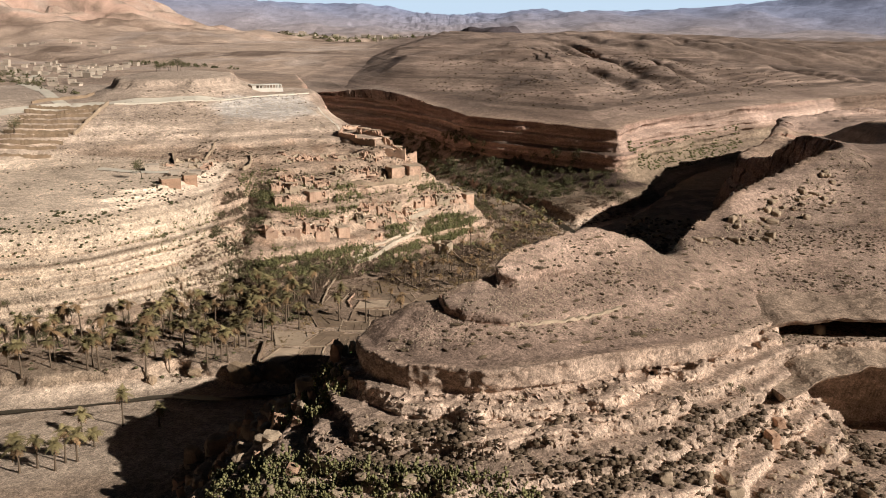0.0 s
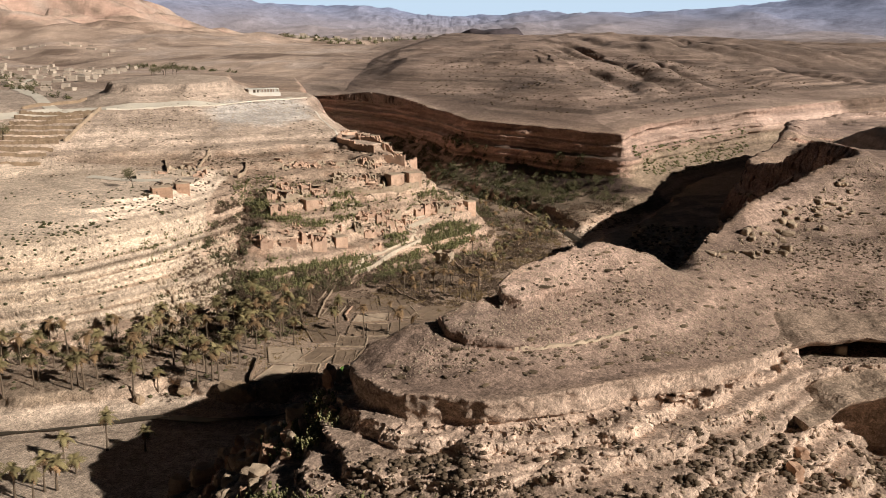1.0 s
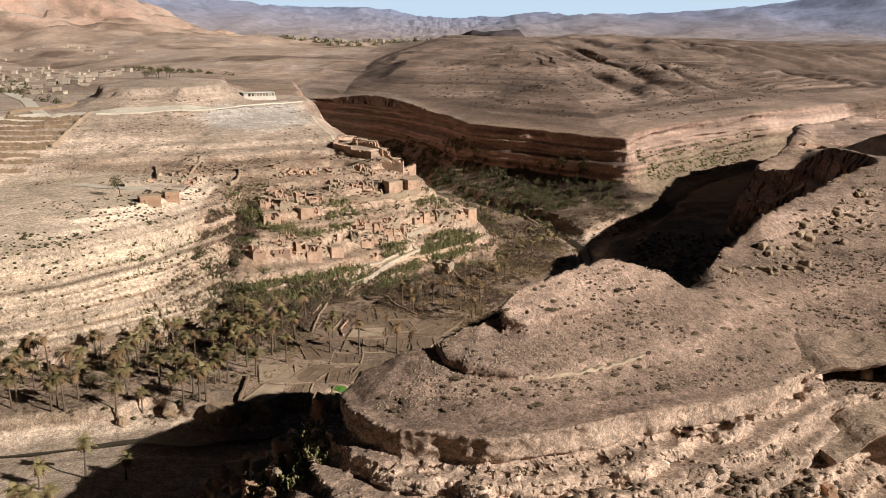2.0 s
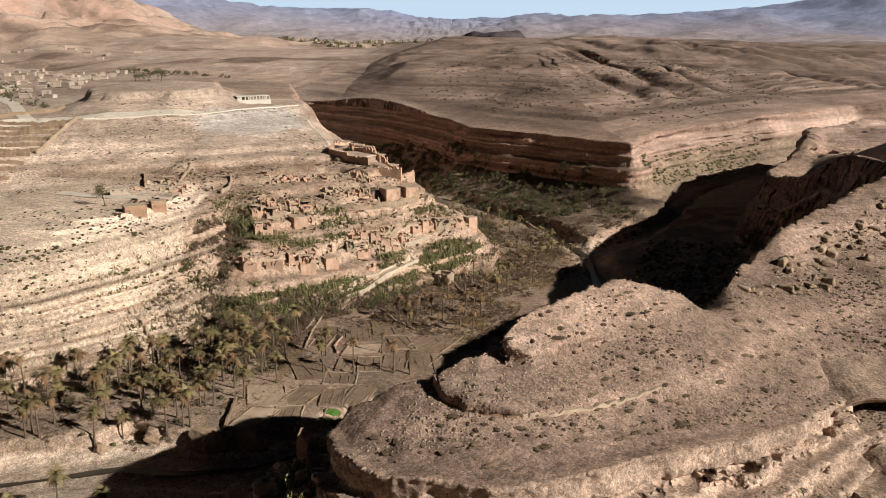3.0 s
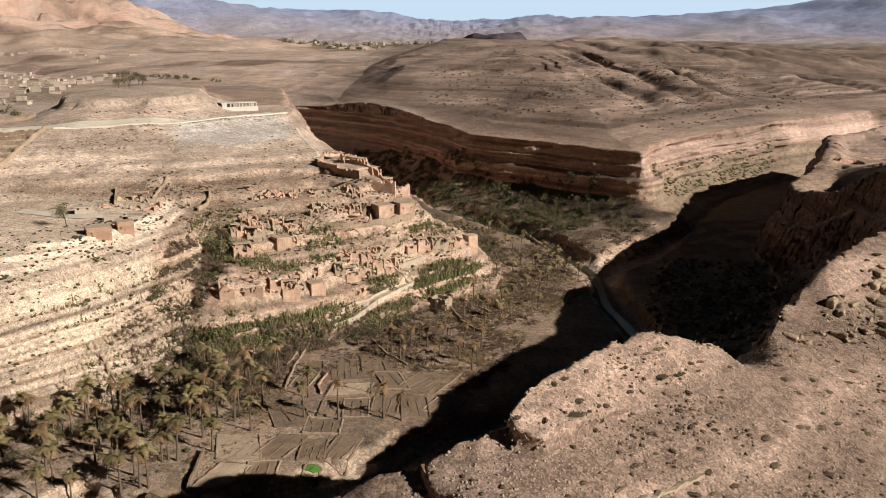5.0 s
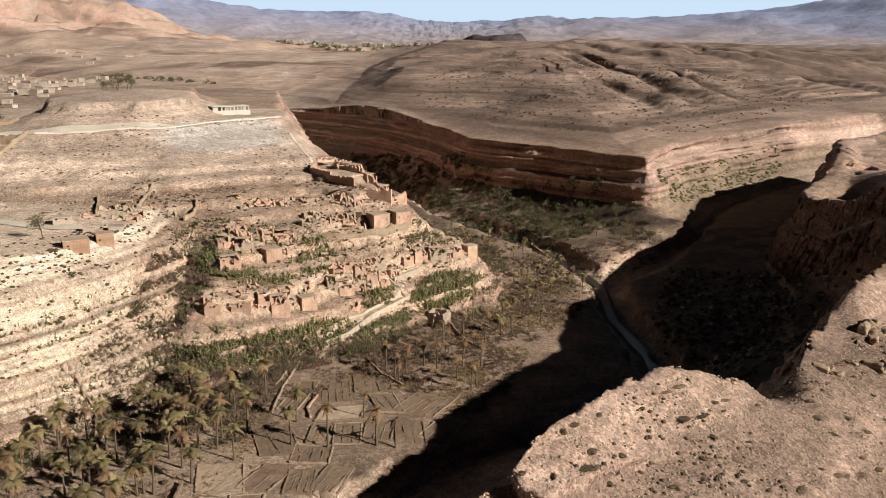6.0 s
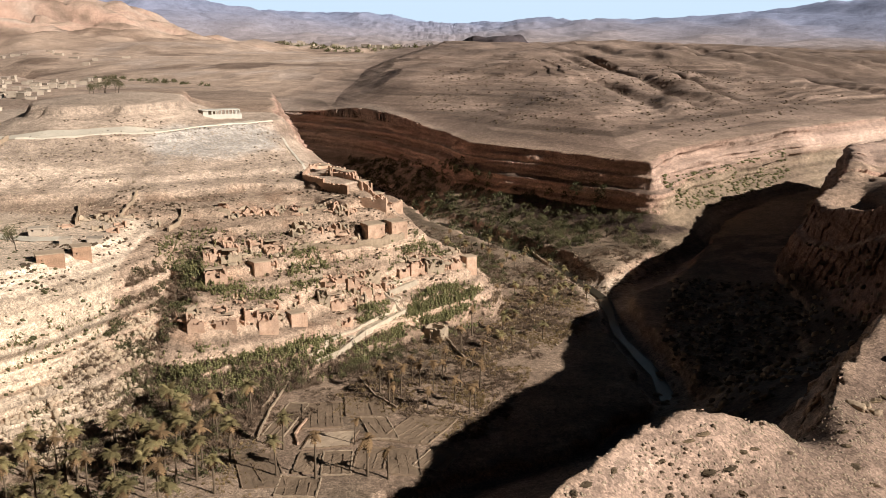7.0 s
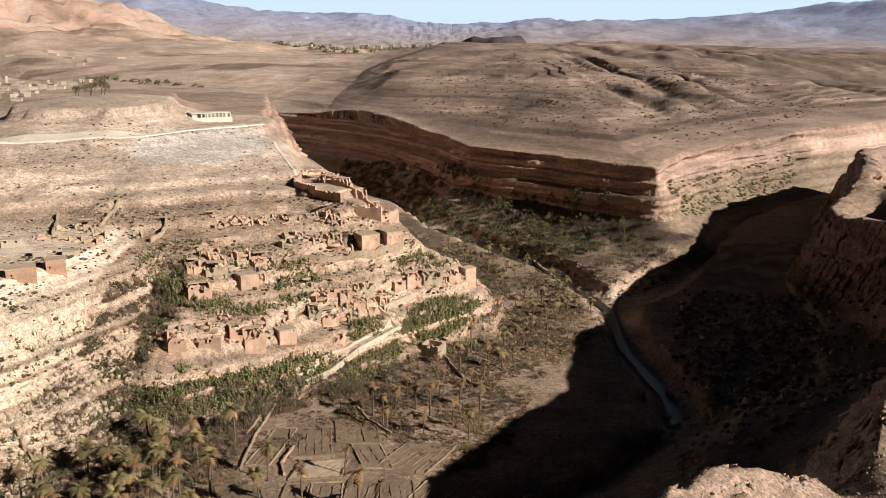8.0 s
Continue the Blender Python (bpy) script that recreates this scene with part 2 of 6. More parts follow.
HILL = [(12, [(-260, 120), (-90, 118), (-72, 112), (-50, 113), (-24, 127), (-4, 137), (14, 146), (19, 154), (15, 166), (-17, 190), (-46, 234), (-78, 300), (-260, 420)]),
        (23, [(-260, 130), (-90, 132), (-74, 129), (-56, 126.5), (-43, 131), (-25, 141), (-8, 150), (6, 155), (9, 158), (-3, 170), (-23, 184), (-51, 230), (-82, 300), (-260, 420)]),
        (33, [(-260, 130), (-140, 140), (-95, 147), (-75, 145), (-58, 144), (-45, 149), (-28, 155), (-14, 156), (-8, 160), (-11, 168), (-28, 184), (-54, 225), (-86, 300), (-260, 420)]),
        (41, [(-260, 146), (-150, 153), (-110, 160), (-80, 162), (-56, 169), (-40, 173), (-26, 168), (-22, 171), (-33, 185), (-57, 222), (-90, 300), (-260, 420)]),
        (53, [(-260, 178), (-160, 178), (-131, 180.5), (-100, 184), (-88, 187), (-72, 200), (-62, 208), (-60, 216), (-68, 228), (-95, 300), (-260, 420)])]
BROW = [(-96, 214), (-98, 205), (-106, 198), (-125, 195.5), (-138, 198), (-147, 207), (-149, 226), (-140, 248), (-112, 246)]
BENCH = [(-0.4, 61), (0.6, 59.2), (3.3, 57.9), (7, 57.2), (10.7, 57), (20, 58.6), (31, 62), (34, 70), (26, 76.5), (12, 68), (1, 62)]
NIB = [(8.5, 64.5), (9.5, 62.6), (13, 62.4), (18, 65), (30, 70), (30, 78), (22, 76), (12, 68)]
PLAIN = [(-66, 222), (-84, 262), (-104, 296), (-130, 320), (-168, 336), (-215, 352), (-276, 386), (-410, 470), (-620, 640), (-1200, 1300), (-3000, 1300), (-3000, 150), (-230, 150), (-150, 185)]
FAR = [(86, 220), (70, 229), (54, 239), (35, 247), (16, 259), (4, 277), (-20, 306), (-50, 332), (-84, 349), (-104, 357), (-128, 368), (-163, 378), (-209, 394), (-268, 428), (-400, 520), (-620, 720), (-620, 2000), (2500, 2000),
       (2500, 900), (700, 520), (420, 385), (300, 335), (235, 308), (190, 292), (150, 268), (112, 246), (96, 231)]


def stepped(d, steps):
    """Height against distance, from a few steps."""
    return np.interp(d, [s[0] for s in steps], [s[1] for s in steps])


def contour_hill(x, y, levels, fall=1.0):
    """Height of a hill drawn by its contour lines, the lowest first."""
    dist = [inside_distance(x, y, p) for _, p in levels]
    out = levels[0][0] + fall * np.minimum(dist[0], 0)
    for k in range(len(levels) - 1):
        z0, z1 = levels[k][0], levels[k + 1][0]
        up, down = np.maximum(dist[k], 0), np.maximum(-dist[k + 1], 0)
        out = np.where(dist[k] > 0, z0 + (z1 - z0) * up / (up + down + 1e-6), out)
    return out + 0.03 * np.clip(dist[-1], 0, 60)


def terraced(z, x, y, step, amount, seed=5, sharp=4.0, broken=0.0):
    """Beds of harder rock that make ledges along the contours."""
    u = z / step + 0.35 * fbm(x, y, 28, 2, seed) + broken
    f = u - np.floor(u)
    g = np.clip((f - 0.5) * sharp + 0.5, 0, 1)
    return z + amount * step * (g * g * (3 - 2 * g) - f)


def land(x, y):
    """The height of the ground at x, y."""
    x, y = np.asarray(x, float), np.asarray(y, float)
    wx, wy = x + 1.8 * fbm(x, y, 13, 3, 11), y + 1.8 * fbm(x, y, 13, 3, 12)
    rough = fbm(x, y, 5, 3, 21)
    river, _ = line_distance(wx, wy, RIVER)
    branch, _ = line_distance(wx, wy, BRANCH)
    river = np.minimum(river, branch)
    north = smooth(-2, 3, y - 70 - 0.02 * x)
    bank = stepped(river + 1.3 * fbm(x, y, 5, 3, 24) * smooth(3, 6, river), [(0, 3.2), (3, 3.3), (4, 4.2), (5.6, 4.5), (7.2, 7.3), (12, 7.9), (40, 9), (80, 15), (400, 60)])
    bar = stepped(river, [(0, 3.2), (3, 3.3), (4, 4.2), (14, 5.0), (22, 6.0), (60, 9), (300, 40), (600, 60)])
    z = np.where(x < 20, bar + (bank - bar) * north, bank) + 0.25 * rough
    z = z + np.where(x < 0, 16 * smooth(-110, -330, x) * smooth(250, 330, y), 0)
    # the near mesa, cliffs to the north, ledges and scree to the south
    d = inside_distance(wx * 0.55 + x * 0.45, wy * 0.55 + y * 0.45, MESA)
    side = smooth(-4, 4, y - np.interp(x, [-14, 20, 60, 120], [56, 64, 76, 100]))
    d = d + 0.3 * blocks(x, y, 1.9, 1.9, 29) * (np.abs(d) < 6) * side
    ds, _ = line_distance(x, y, RIM_SOUTH)
    top = 35 - 0.075 * np.clip(x - 18, 0, 60) + 0.42 * np.clip(ds - 2, 0, 90)
    bench = np.interp(y, [70, 86, 104, 140, 152, 166, 190, 260], [44, 48, 50, 47, 37, 32, 33, 34])
    # rise east of x 140, mostly unseen, added to cast the canyon shadow
    high = np.interp(y, [70, 86, 104, 165, 190, 260], [44, 49, 52, 50, 36, 34])
    top = np.minimum(top, bench + (high - bench) * smooth(140, 160, x) + 9 * smooth(330, 620, y + 0.6 * (x - 150)))
    top += 2.4 * np.exp(-((x - 30) / 7) ** 2 - ((y - 76) / 4) ** 2) - 5.5 * np.exp(-((x - 45) ** 2 + (y - 82) ** 2) / 14)
    top += 1.3 * smooth(-0.3, 0.3, inside_distance(x, y, BENCH)) * smooth(22, 8, x) + 2.3 * smooth(-0.2, 0.35, inside_distance(0.6 * x + 0.4 * wx, 0.6 * y + 0.4 * wy, NIB)) * smooth(30, 16, x)
    top += (1.6 * fbm(x, y, 34, 3, 33) + 0.8 * blocks(x, y, 14, 9, 34)) * smooth(150, 175, y)
    top += 0.35 * rough + 0.8 * fbm(x, y, 22, 2, 31)
    cliff = stepped(-d, [(0, 0), (0.9, -10), (2.4, -12), (3.8, -25), (8, -33), (20, -42), (60, -60)])
    rim = stepped(-d, [(0, 0), (0.3, -1.0), (1.15, -3.4), (2.0, -4.9), (20, -30), (60, -90)])
    rim = rim * (1 + 0.55 * smooth(54, 64, x))
    top += 2.5 * smooth(9, 1, d) * smooth(60, 70, x) * smooth(90, 96, y + 0.1 * x)
    mesa = np.where(d > 0, top, top + rim + (cliff - rim) * side)
    apron = contour_hill(wx, wy, APRON, 1.1)
    pit = ((x - 84) / 19) ** 2 + ((y - 54 + 0.2 * (x - 84)) / 6.3) ** 2
    apron = terraced(apron + 0.4 * rough, x, y, 2.4, 0.85, 7, 3.2, 0.07 * blocks(x, y, 2.6, 1.3, 25))
    apron = terraced(apron, x, y, 0.8, 0.7, 8, 3.0, 0.14 * blocks(x, y, 1.3, 0.8, 27)) + 0.2 * rough
    apron = apron - 15 * (1 - smooth(0.75, 1.1, pit))
    mesa = np.maximum(mesa, np.where(y < 76, apron, -50))
    slot = smooth(60.5, 65, x) * smooth(112, 108, x) * smooth(-3.2, -2.4, d) * smooth(6.6, 5.8, d) * (y < 78)
    mesa = mesa + (np.minimum(27.0 + 0.3 * rough, mesa) - mesa) * slot
    z = np.maximum(z, mesa)
    # bluff and village hill
    bluff = terraced(contour_hill(x + 0.35 * (wx - x), y + 0.35 * (wy - y), BLUFF, 1.2), x * 0.5, y * 0.5, 3.8, 0.7 * smooth(0, -4, inside_distance(x, y, BLUFF[2][1])), 9, 2.4)
    bluff = terraced(bluff, x * 0.4, y * 0.4, 1.25, 0.5, 10, 2.4) + 0.15 * rough
    hill = contour_hill(wx, wy, HILL, 0.9)
    hill = terraced(hill, x, y, 3.0, 0.55 * smooth(49, 40, hill), 14, 3.0) + 0.35 * rough
    db = -inside_distance(wx, wy, BROW)
    brow = stepped(db, [(-40, 62), (-12, 61.2), (0, 60.2), (1.4, 57.4), (7, 55.4), (14, 53), (30, 32), (150, -60)])
    hill = np.maximum(hill, brow)
    dp = inside_distance(wx, wy, PLAIN)
    plain = stepped(-dp, [(-900, 47), (-200, 51), (-40, 53.5), (0, 50.5), (4, 40), (12, 28), (60, -10)]) + 1.5 * fbm(x, y, 60, 3, 41) + (10 * fbm(x, y, 110, 5, 42) - 9 * np.abs(fbm(x, y, 60, 4, 43))) * smooth(30, 160, dp) * smooth(260, 340, y - 0.3 * x)
    hill = np.maximum(hill, plain)
    z = np.maximum(z, np.maximum(bluff, hill))
    # the plateau across the canyon
    df = inside_distance(x + 0.45 * (wx - x) + 3.5 * fbm(x, y, 45, 2, 64), y + 0.45 * (wy - y), FAR)
    df = df + 26 * fbm(x, y, 85, 3, 53) * smooth(15, 90, df)
    rise = 34.5 + stepped(df, [(0, 0), (4, 0.5), (60, 13), (110, 22), (200, 33), (330, 42), (700, 40), (1300, 22)])
    rise += 7 * fbm(x, y, 120, 3, 51) * smooth(20, 160, df)
    rise += 11 * np.exp(-((x + 32) / 42) ** 2 - ((y - 372) / 60) ** 2)
    rise = np.where(y > 300, np.minimum(rise, 38 + 0.28 * np.maximum(wx + 76, 0) + 0.12 * np.clip(df, 0, 130)), rise)
    rise = terraced(rise - 4.5 * np.abs(fbm(x, y, 75, 3, 58)) * smooth(25, 110, df), x, y, 1.7, np.clip(0.7 * smooth(5, 25, df) * smooth(-50, 0, x) * (0.5 + 1.2 * fbm(x, y, 90, 2, 55)), 0, 1), 16, 3.6)
    gully = np.abs(noise2((x + 0.45 * y) / 26 + 0.5 * fbm(x, y, 40, 2, 59), (y - 0.45 * x) / 190, 60))
    rise -= 5.5 * (1 - smooth(0, 0.9, gully)) * smooth(14, 70, df) * smooth(420, 250, df) * smooth(70, 140, x)
    rise += 9 * np.exp(-((x - 62) / 34) ** 2 - ((y - 400) / 26) ** 2) - 4 * np.exp(-((x - 30) / 20) ** 2 - ((y - 318) / 10) ** 2)
    rise += 1.2 * fbm(x, y, 24, 3, 57) * smooth(5, 40, df)
    face = 34.5 + stepped(-df, [(0, 0), (2.0, -5), (4.0, -6), (5.8, -10), (8.6, -11.5), (11.6, -18.5), (16, -21), (32, -31), (90, -60)])
    z = np.maximum(z, np.where(df > 0, rise, face))
    # the wide basin beyond, and its mountains
    away = np.hypot(x, y)
    basin = np.interp(away, [0, 400, 900, 2500, 5000], [52, 50, 46, 30, 25]) + (18 * fbm(x, y, 260, 4, 61) + 13 * np.abs(fbm(x, y, 110, 4, 62))) * smooth(350, 900, away)
    z = z + (basin - z) * smooth(650, 1100, np.maximum(away, 0))
    ridge = np.exp(-(((x + 1000) / 290) ** 2 + ((y - 1250) / 260) ** 2))
    z = z + terraced(np.minimum(150 * ridge, 98 + 6 * fbm(x, y, 60, 2, 66)) * (1 - 0.85 * np.abs(fbm(x, y, 110, 4, 67)) * smooth(0.95, 0.5, ridge)), x, y, 22, 0.45 * smooth(0.1, 0.4, ridge), 68, 3.0) + 30 * np.exp(-(((x + 700) / 400) ** 2 + ((y - 1150) / 260) ** 2)) * (1 + 0.6 * fbm(x, y, 150, 3, 63))
    crest = 165 + 75 * fbm(x, y * 0.3, 900, 4, 71) + 40 * np.abs(fbm(x, y, 420, 3, 75)) + 150 * smooth(2300, 4200, x) + 100 * smooth(0, -2600, x)
    z = z + crest * (smooth(3100, 4500, y + 0.25 * np.abs(x)) + 0.10 * smooth(2100, 2700, y) * (1 + fbm(x, y, 500, 3, 73)))
    z = z + 36 * smooth(1.25, 0.75, np.hypot((x - 165) / 120, (y - 1750) / 150) + 0.15 * fbm(x, y, 80, 3, 77))
    z = np.maximum(z, 11.5 * smooth(27, 14, y))
    behind = smooth(-60, -500, y)
    return z + (70 - z) * behind


def split_long(xs, ys, zs, tris, limit):
    """One round of splitting the edges that are longer than the limit."""
    e = np.sort(np.concatenate([tris[:, [0, 1]], tris[:, [1, 2]], tris[:, [2, 0]]]), axis=1)
    key = e[:, 0].astype(np.int64) * len(xs) + e[:, 1]
    uniq, inv = np.unique(key, return_inverse=True)
    a, b = uniq // len(xs), uniq % len(xs)
    mx, my = (xs[a] + xs[b]) / 2, (ys[a] + ys[b]) / 2
    length = np.sqrt((xs[a] - xs[b]) ** 2 + (ys[a] - ys[b]) ** 2 + (zs[a] - zs[b]) ** 2)
    cut = length > limit(mx, my)
    ids = np.full(len(uniq), -1)
    ids[cut] = len(xs) + np.arange(cut.sum())
    m = ids[inv].reshape(3, -1).T
    out, n = [], (m >= 0).sum(1)
    out.append(tris[n == 0])
    for k in range(3):
        p, q, r = k, (k + 1) % 3, (k + 2) % 3
        one = (n == 1) & (m[:, p] >= 0)
        t, w = tris[one], m[one]
        out += [np.stack([t[:, p], w[:, p], t[:, r]], 1), np.stack([w[:, p], t[:, q], t[:, r]], 1)]
        two = (n == 2) & (m[:, r] < 0)
        t, w = tris[two], m[two]
        out += [np.stack([w[:, p], t[:, q], w[:, q]], 1), np.stack([t[:, p], w[:, p], w[:, q]], 1), np.stack([t[:, p], w[:, q], t[:, r]], 1)]
    t, w = tris[n == 3], m[n == 3]
    out += [np.stack([t[:, 0], w[:, 0], w[:, 2]], 1), np.stack([w[:, 0], t[:, 1], w[:, 1]], 1), np.stack([w[:, 2], w[:, 1], t[:, 2]], 1), w]
    mx, my = mx[cut], my[cut]
    return np.concatenate([xs, mx]), np.concatenate([ys, my]), np.concatenate([zs, land(mx, my)]), np.concatenate(out)


def normals(p, tris):
    """The normal of the ground at each vertex, from the faces round it."""
    n = np.cross(p[tris[:, 1]] - p[tris[:, 0]], p[tris[:, 2]] - p[tris[:, 0]])
    total = np.stack([np.bincount(tris.ravel(), np.repeat(n[:, k], 3), len(p)) for k in range(3)], 1)
    return total / np.maximum(np.linalg.norm(total, axis=1), 1e-9)[:, None]


def spaced(lo, hi, step, end, growth):
    """Even steps from lo to hi, then ever wider ones out to both ends."""
    mid = list(np.arange(lo, hi + 0.01, step))
    s = step
    while mid[-1] < end[1]:
        s *= growth
        mid.append(mid[-1] + s)
    s = step
    while mid[0] > end[0]:
        s *= growth
        mid.insert(0, mid[0] - s)
    return np.array(mid)


def fineness(x, y):
    near = np.hypot(np.maximum(np.abs(x - 30) - 70, 0), np.maximum(np.abs(y - 58) - 32, 0))
    near = np.where((np.abs(x + 102) < 34) & (np.abs(y - 113) < 22), np.minimum(near, 16), near)
    rim, _ = line_distance(x, y, RIM_SOUTH[:10])
    far, _ = line_distance(x, y, FAR[-4:] + FAR[:11])
    tower = (np.abs(x - 140) < 45) & (np.abs(y - 190) < 50)
    fine = np.maximum(np.where((rim < 3.5) | ((y < 52) & (near < 1)), 0.42, 0.68) + 0.024 * near, np.hypot(x, y) / 92)
    fine = np.where(tower, np.minimum(fine, 1.3), fine)
    return np.where(far < 13, np.minimum(fine, 1.05), np.where((far < 190) & (y > 235) & (y < 480), np.minimum(fine, 2.4),
                    np.where((np.abs(x + 104) < 36) & (np.abs(y - 113) < 24), np.minimum(fine, 0.85), np.where((np.abs(x + 42) < 58) & (np.abs(y - 143) < 28), np.minimum(fine, 1.15), fine))))


def ground_tone(x, y, z, slope):
    """The base colour of the ground by what it is made of, plus painted light, shade and haze."""
    n1, n2 = fbm(x, y, 30, 4, 81), fbm(x, y, 6, 3, 83)
    c = np.empty((len(x), 3))
    c[:] = (0.45, 0.33, 0.235)

    def lay(mask, colour):
        c[:] += (np.array(colour) - c) * np.clip(mask, 0, 1)[:, None]

    lay(0.5 + 0.9 * n1, (0.47, 0.335, 0.23))
    # paler from about 210 outwards
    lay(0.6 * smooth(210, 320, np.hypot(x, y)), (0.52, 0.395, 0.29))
    river, _ = line_distance(x, y, RIVER)
    branch, _ = line_distance(x, y, BRANCH)
    river = np.minimum(river, branch)
    mesa = inside_distance(x, y, MESA)
    lay(smooth(0, 1.5, mesa) * (y < 150), (0.37, 0.268, 0.198))
    lay(smooth(0, 1.5, mesa) * (y < 130) * smooth(0.1, 0.6, n1 + 0.5 * n2), (0.42, 0.31, 0.232))
    apron = smooth(0.5, -0.5, mesa) * smooth(66, 62, y - 0.1 * np.maximum(x, 0)) * smooth(6, 8, z) * smooth(-62, -56, x) * smooth(-20, -10, y)
    lay(apron * smooth(1.0, 0.45, slope), (0.44, 0.33, 0.24))
    lay(apron * smooth(0.55, 1.1, slope), (0.54, 0.415, 0.305))
    # sunlit lip below the south rim, painted as a brighter band
    lay(smooth(-3.5, -2.5, mesa) * smooth(0.6, 0.2, mesa) * smooth(0.5, 1.0, slope) * smooth(78, 72, y), (0.54, 0.41, 0.30))
    # canyon shade put into the ground colour; the red tower face is darkened too
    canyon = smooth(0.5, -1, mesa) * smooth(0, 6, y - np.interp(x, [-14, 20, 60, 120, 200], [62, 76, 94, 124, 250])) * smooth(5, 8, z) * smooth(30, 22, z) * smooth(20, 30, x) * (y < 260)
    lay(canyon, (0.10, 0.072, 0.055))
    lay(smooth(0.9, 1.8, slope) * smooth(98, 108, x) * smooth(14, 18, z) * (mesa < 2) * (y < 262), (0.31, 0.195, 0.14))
    bluff = inside_distance(x, y, BLUFF[0][1])
    lay(smooth(-2, 2, bluff), (0.58, 0.465, 0.33))
    lay(smooth(-2, 2, bluff) * smooth(0.75, 0.35, slope) * smooth(31, 27, z), (0.46, 0.345, 0.235))
    lay(smooth(-2, 2, bluff) * smooth(0.8, 1.6, slope), (0.60, 0.485, 0.35))
    hillside = inside_distance(x, y, HILL[1][1])
    lay(0.9 * smooth(0, 20, hillside) * smooth(30, 40, z) * (y < 230), (0.66, 0.53, 0.40))
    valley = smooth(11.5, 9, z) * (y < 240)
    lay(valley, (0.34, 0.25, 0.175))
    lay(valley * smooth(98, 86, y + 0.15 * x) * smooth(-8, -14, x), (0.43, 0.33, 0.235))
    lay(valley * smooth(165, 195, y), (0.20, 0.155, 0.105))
    lay(0.7 * valley * smooth(-0.1, 0.4, n2), (0.46, 0.345, 0.24))
    lay(0.7 * valley * smooth(0.1, 0.5, fbm(x, y, 14, 3, 82)), (0.22, 0.17, 0.115))
    bed = smooth(26, 18, river) * smooth(6.6, 5.8, z + 1.6 * smooth(72, 77, y))
    lay(bed, (0.54, 0.435, 0.32))
    # bluff top brightened in colour for the sun that falls on it
    lay(smooth(0, 4, inside_distance(x, y, BLUFF[2][1])) * smooth(158, 146, y), (0.82, 0.665, 0.49))
    hill = inside_distance(x, y, HILL[0][1]) - 60 * smooth(-70, -78, x) * smooth(158, 150, y)
    lay(smooth(0, 4, hill) * smooth(44, 38, z) * (y > 112), (0.50, 0.375, 0.265))
    lay(smooth(0, 4, hill) * smooth(44, 38, z) * smooth(0.1, 0.5, n2), (0.40, 0.28, 0.19))
    fill, _ = line_distance(x, y, [(-67, 195), (-84, 187)])
    lay(smooth(14, 7, fill + 3 * n2) * smooth(57, 54, z), (0.74, 0.68, 0.58))
    far = inside_distance(x, y, FAR)
    # steep far faces paler, in place of fill light on the shaded cliff
    lay(smooth(0.6, 1.2, slope) * smooth(180, 230, y + 0.2 * x), (0.52, 0.345, 0.25))
    lay(smooth(1, -2, far) * smooth(22, 26, z) * smooth(78, 92, x) * (y > 205), (0.50, 0.36, 0.27))
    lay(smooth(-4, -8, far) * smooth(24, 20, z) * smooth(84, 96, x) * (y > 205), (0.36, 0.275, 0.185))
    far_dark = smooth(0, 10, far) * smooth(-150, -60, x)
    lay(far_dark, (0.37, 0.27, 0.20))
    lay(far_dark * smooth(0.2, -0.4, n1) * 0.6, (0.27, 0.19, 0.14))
    # dark contour lines: scrub on the ledges and their shade, both painted in
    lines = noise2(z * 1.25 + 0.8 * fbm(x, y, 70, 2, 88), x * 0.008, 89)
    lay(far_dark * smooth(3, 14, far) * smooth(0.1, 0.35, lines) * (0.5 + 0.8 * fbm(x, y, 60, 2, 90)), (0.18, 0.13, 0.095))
    away = np.hypot(x, y)
    n3, n4 = fbm(x, y, 140, 4, 84), fbm(x, y, 45, 3, 85)
    wide = smooth(230, 420, away) * (1 - far_dark)
    lay(wide * smooth(0.05, 0.45, n3 + 0.5 * n4), (0.22, 0.155, 0.11))
    lay(wide * smooth(0.1, 0.5, -n3 + 0.6 * n4), (0.53, 0.415, 0.32))
    lay(0.6 * smooth(500, 1500, away) * (0.5 + n1), (0.36, 0.26, 0.19))
    # haze over the distant plain and blue mountains, put into the colour
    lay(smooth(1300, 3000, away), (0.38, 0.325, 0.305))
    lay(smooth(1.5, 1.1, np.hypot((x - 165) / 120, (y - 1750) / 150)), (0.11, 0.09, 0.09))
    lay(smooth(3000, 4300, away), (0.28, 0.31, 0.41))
    bands = noise2(z * 0.55 + 0.6 * n1, x * 0.004, 86) + 0.6 * noise2(z * 1.7, x * 0.01, 87)
    c *= (1 + (0.32 + 0.08 * smooth(190, 230, y) * smooth(3, -3, far)) * bands * np.maximum(smooth(0.08, 0.4, slope), 0.7 * smooth(0, 20, far)) * smooth(1500, 700, away))[:, None]
    # brightened with distance, hardly at all on the far plateau
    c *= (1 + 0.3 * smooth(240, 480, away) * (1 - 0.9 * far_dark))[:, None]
    near = smooth(330, 210, away)[:, None]
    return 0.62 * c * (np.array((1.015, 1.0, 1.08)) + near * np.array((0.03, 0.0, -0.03)))


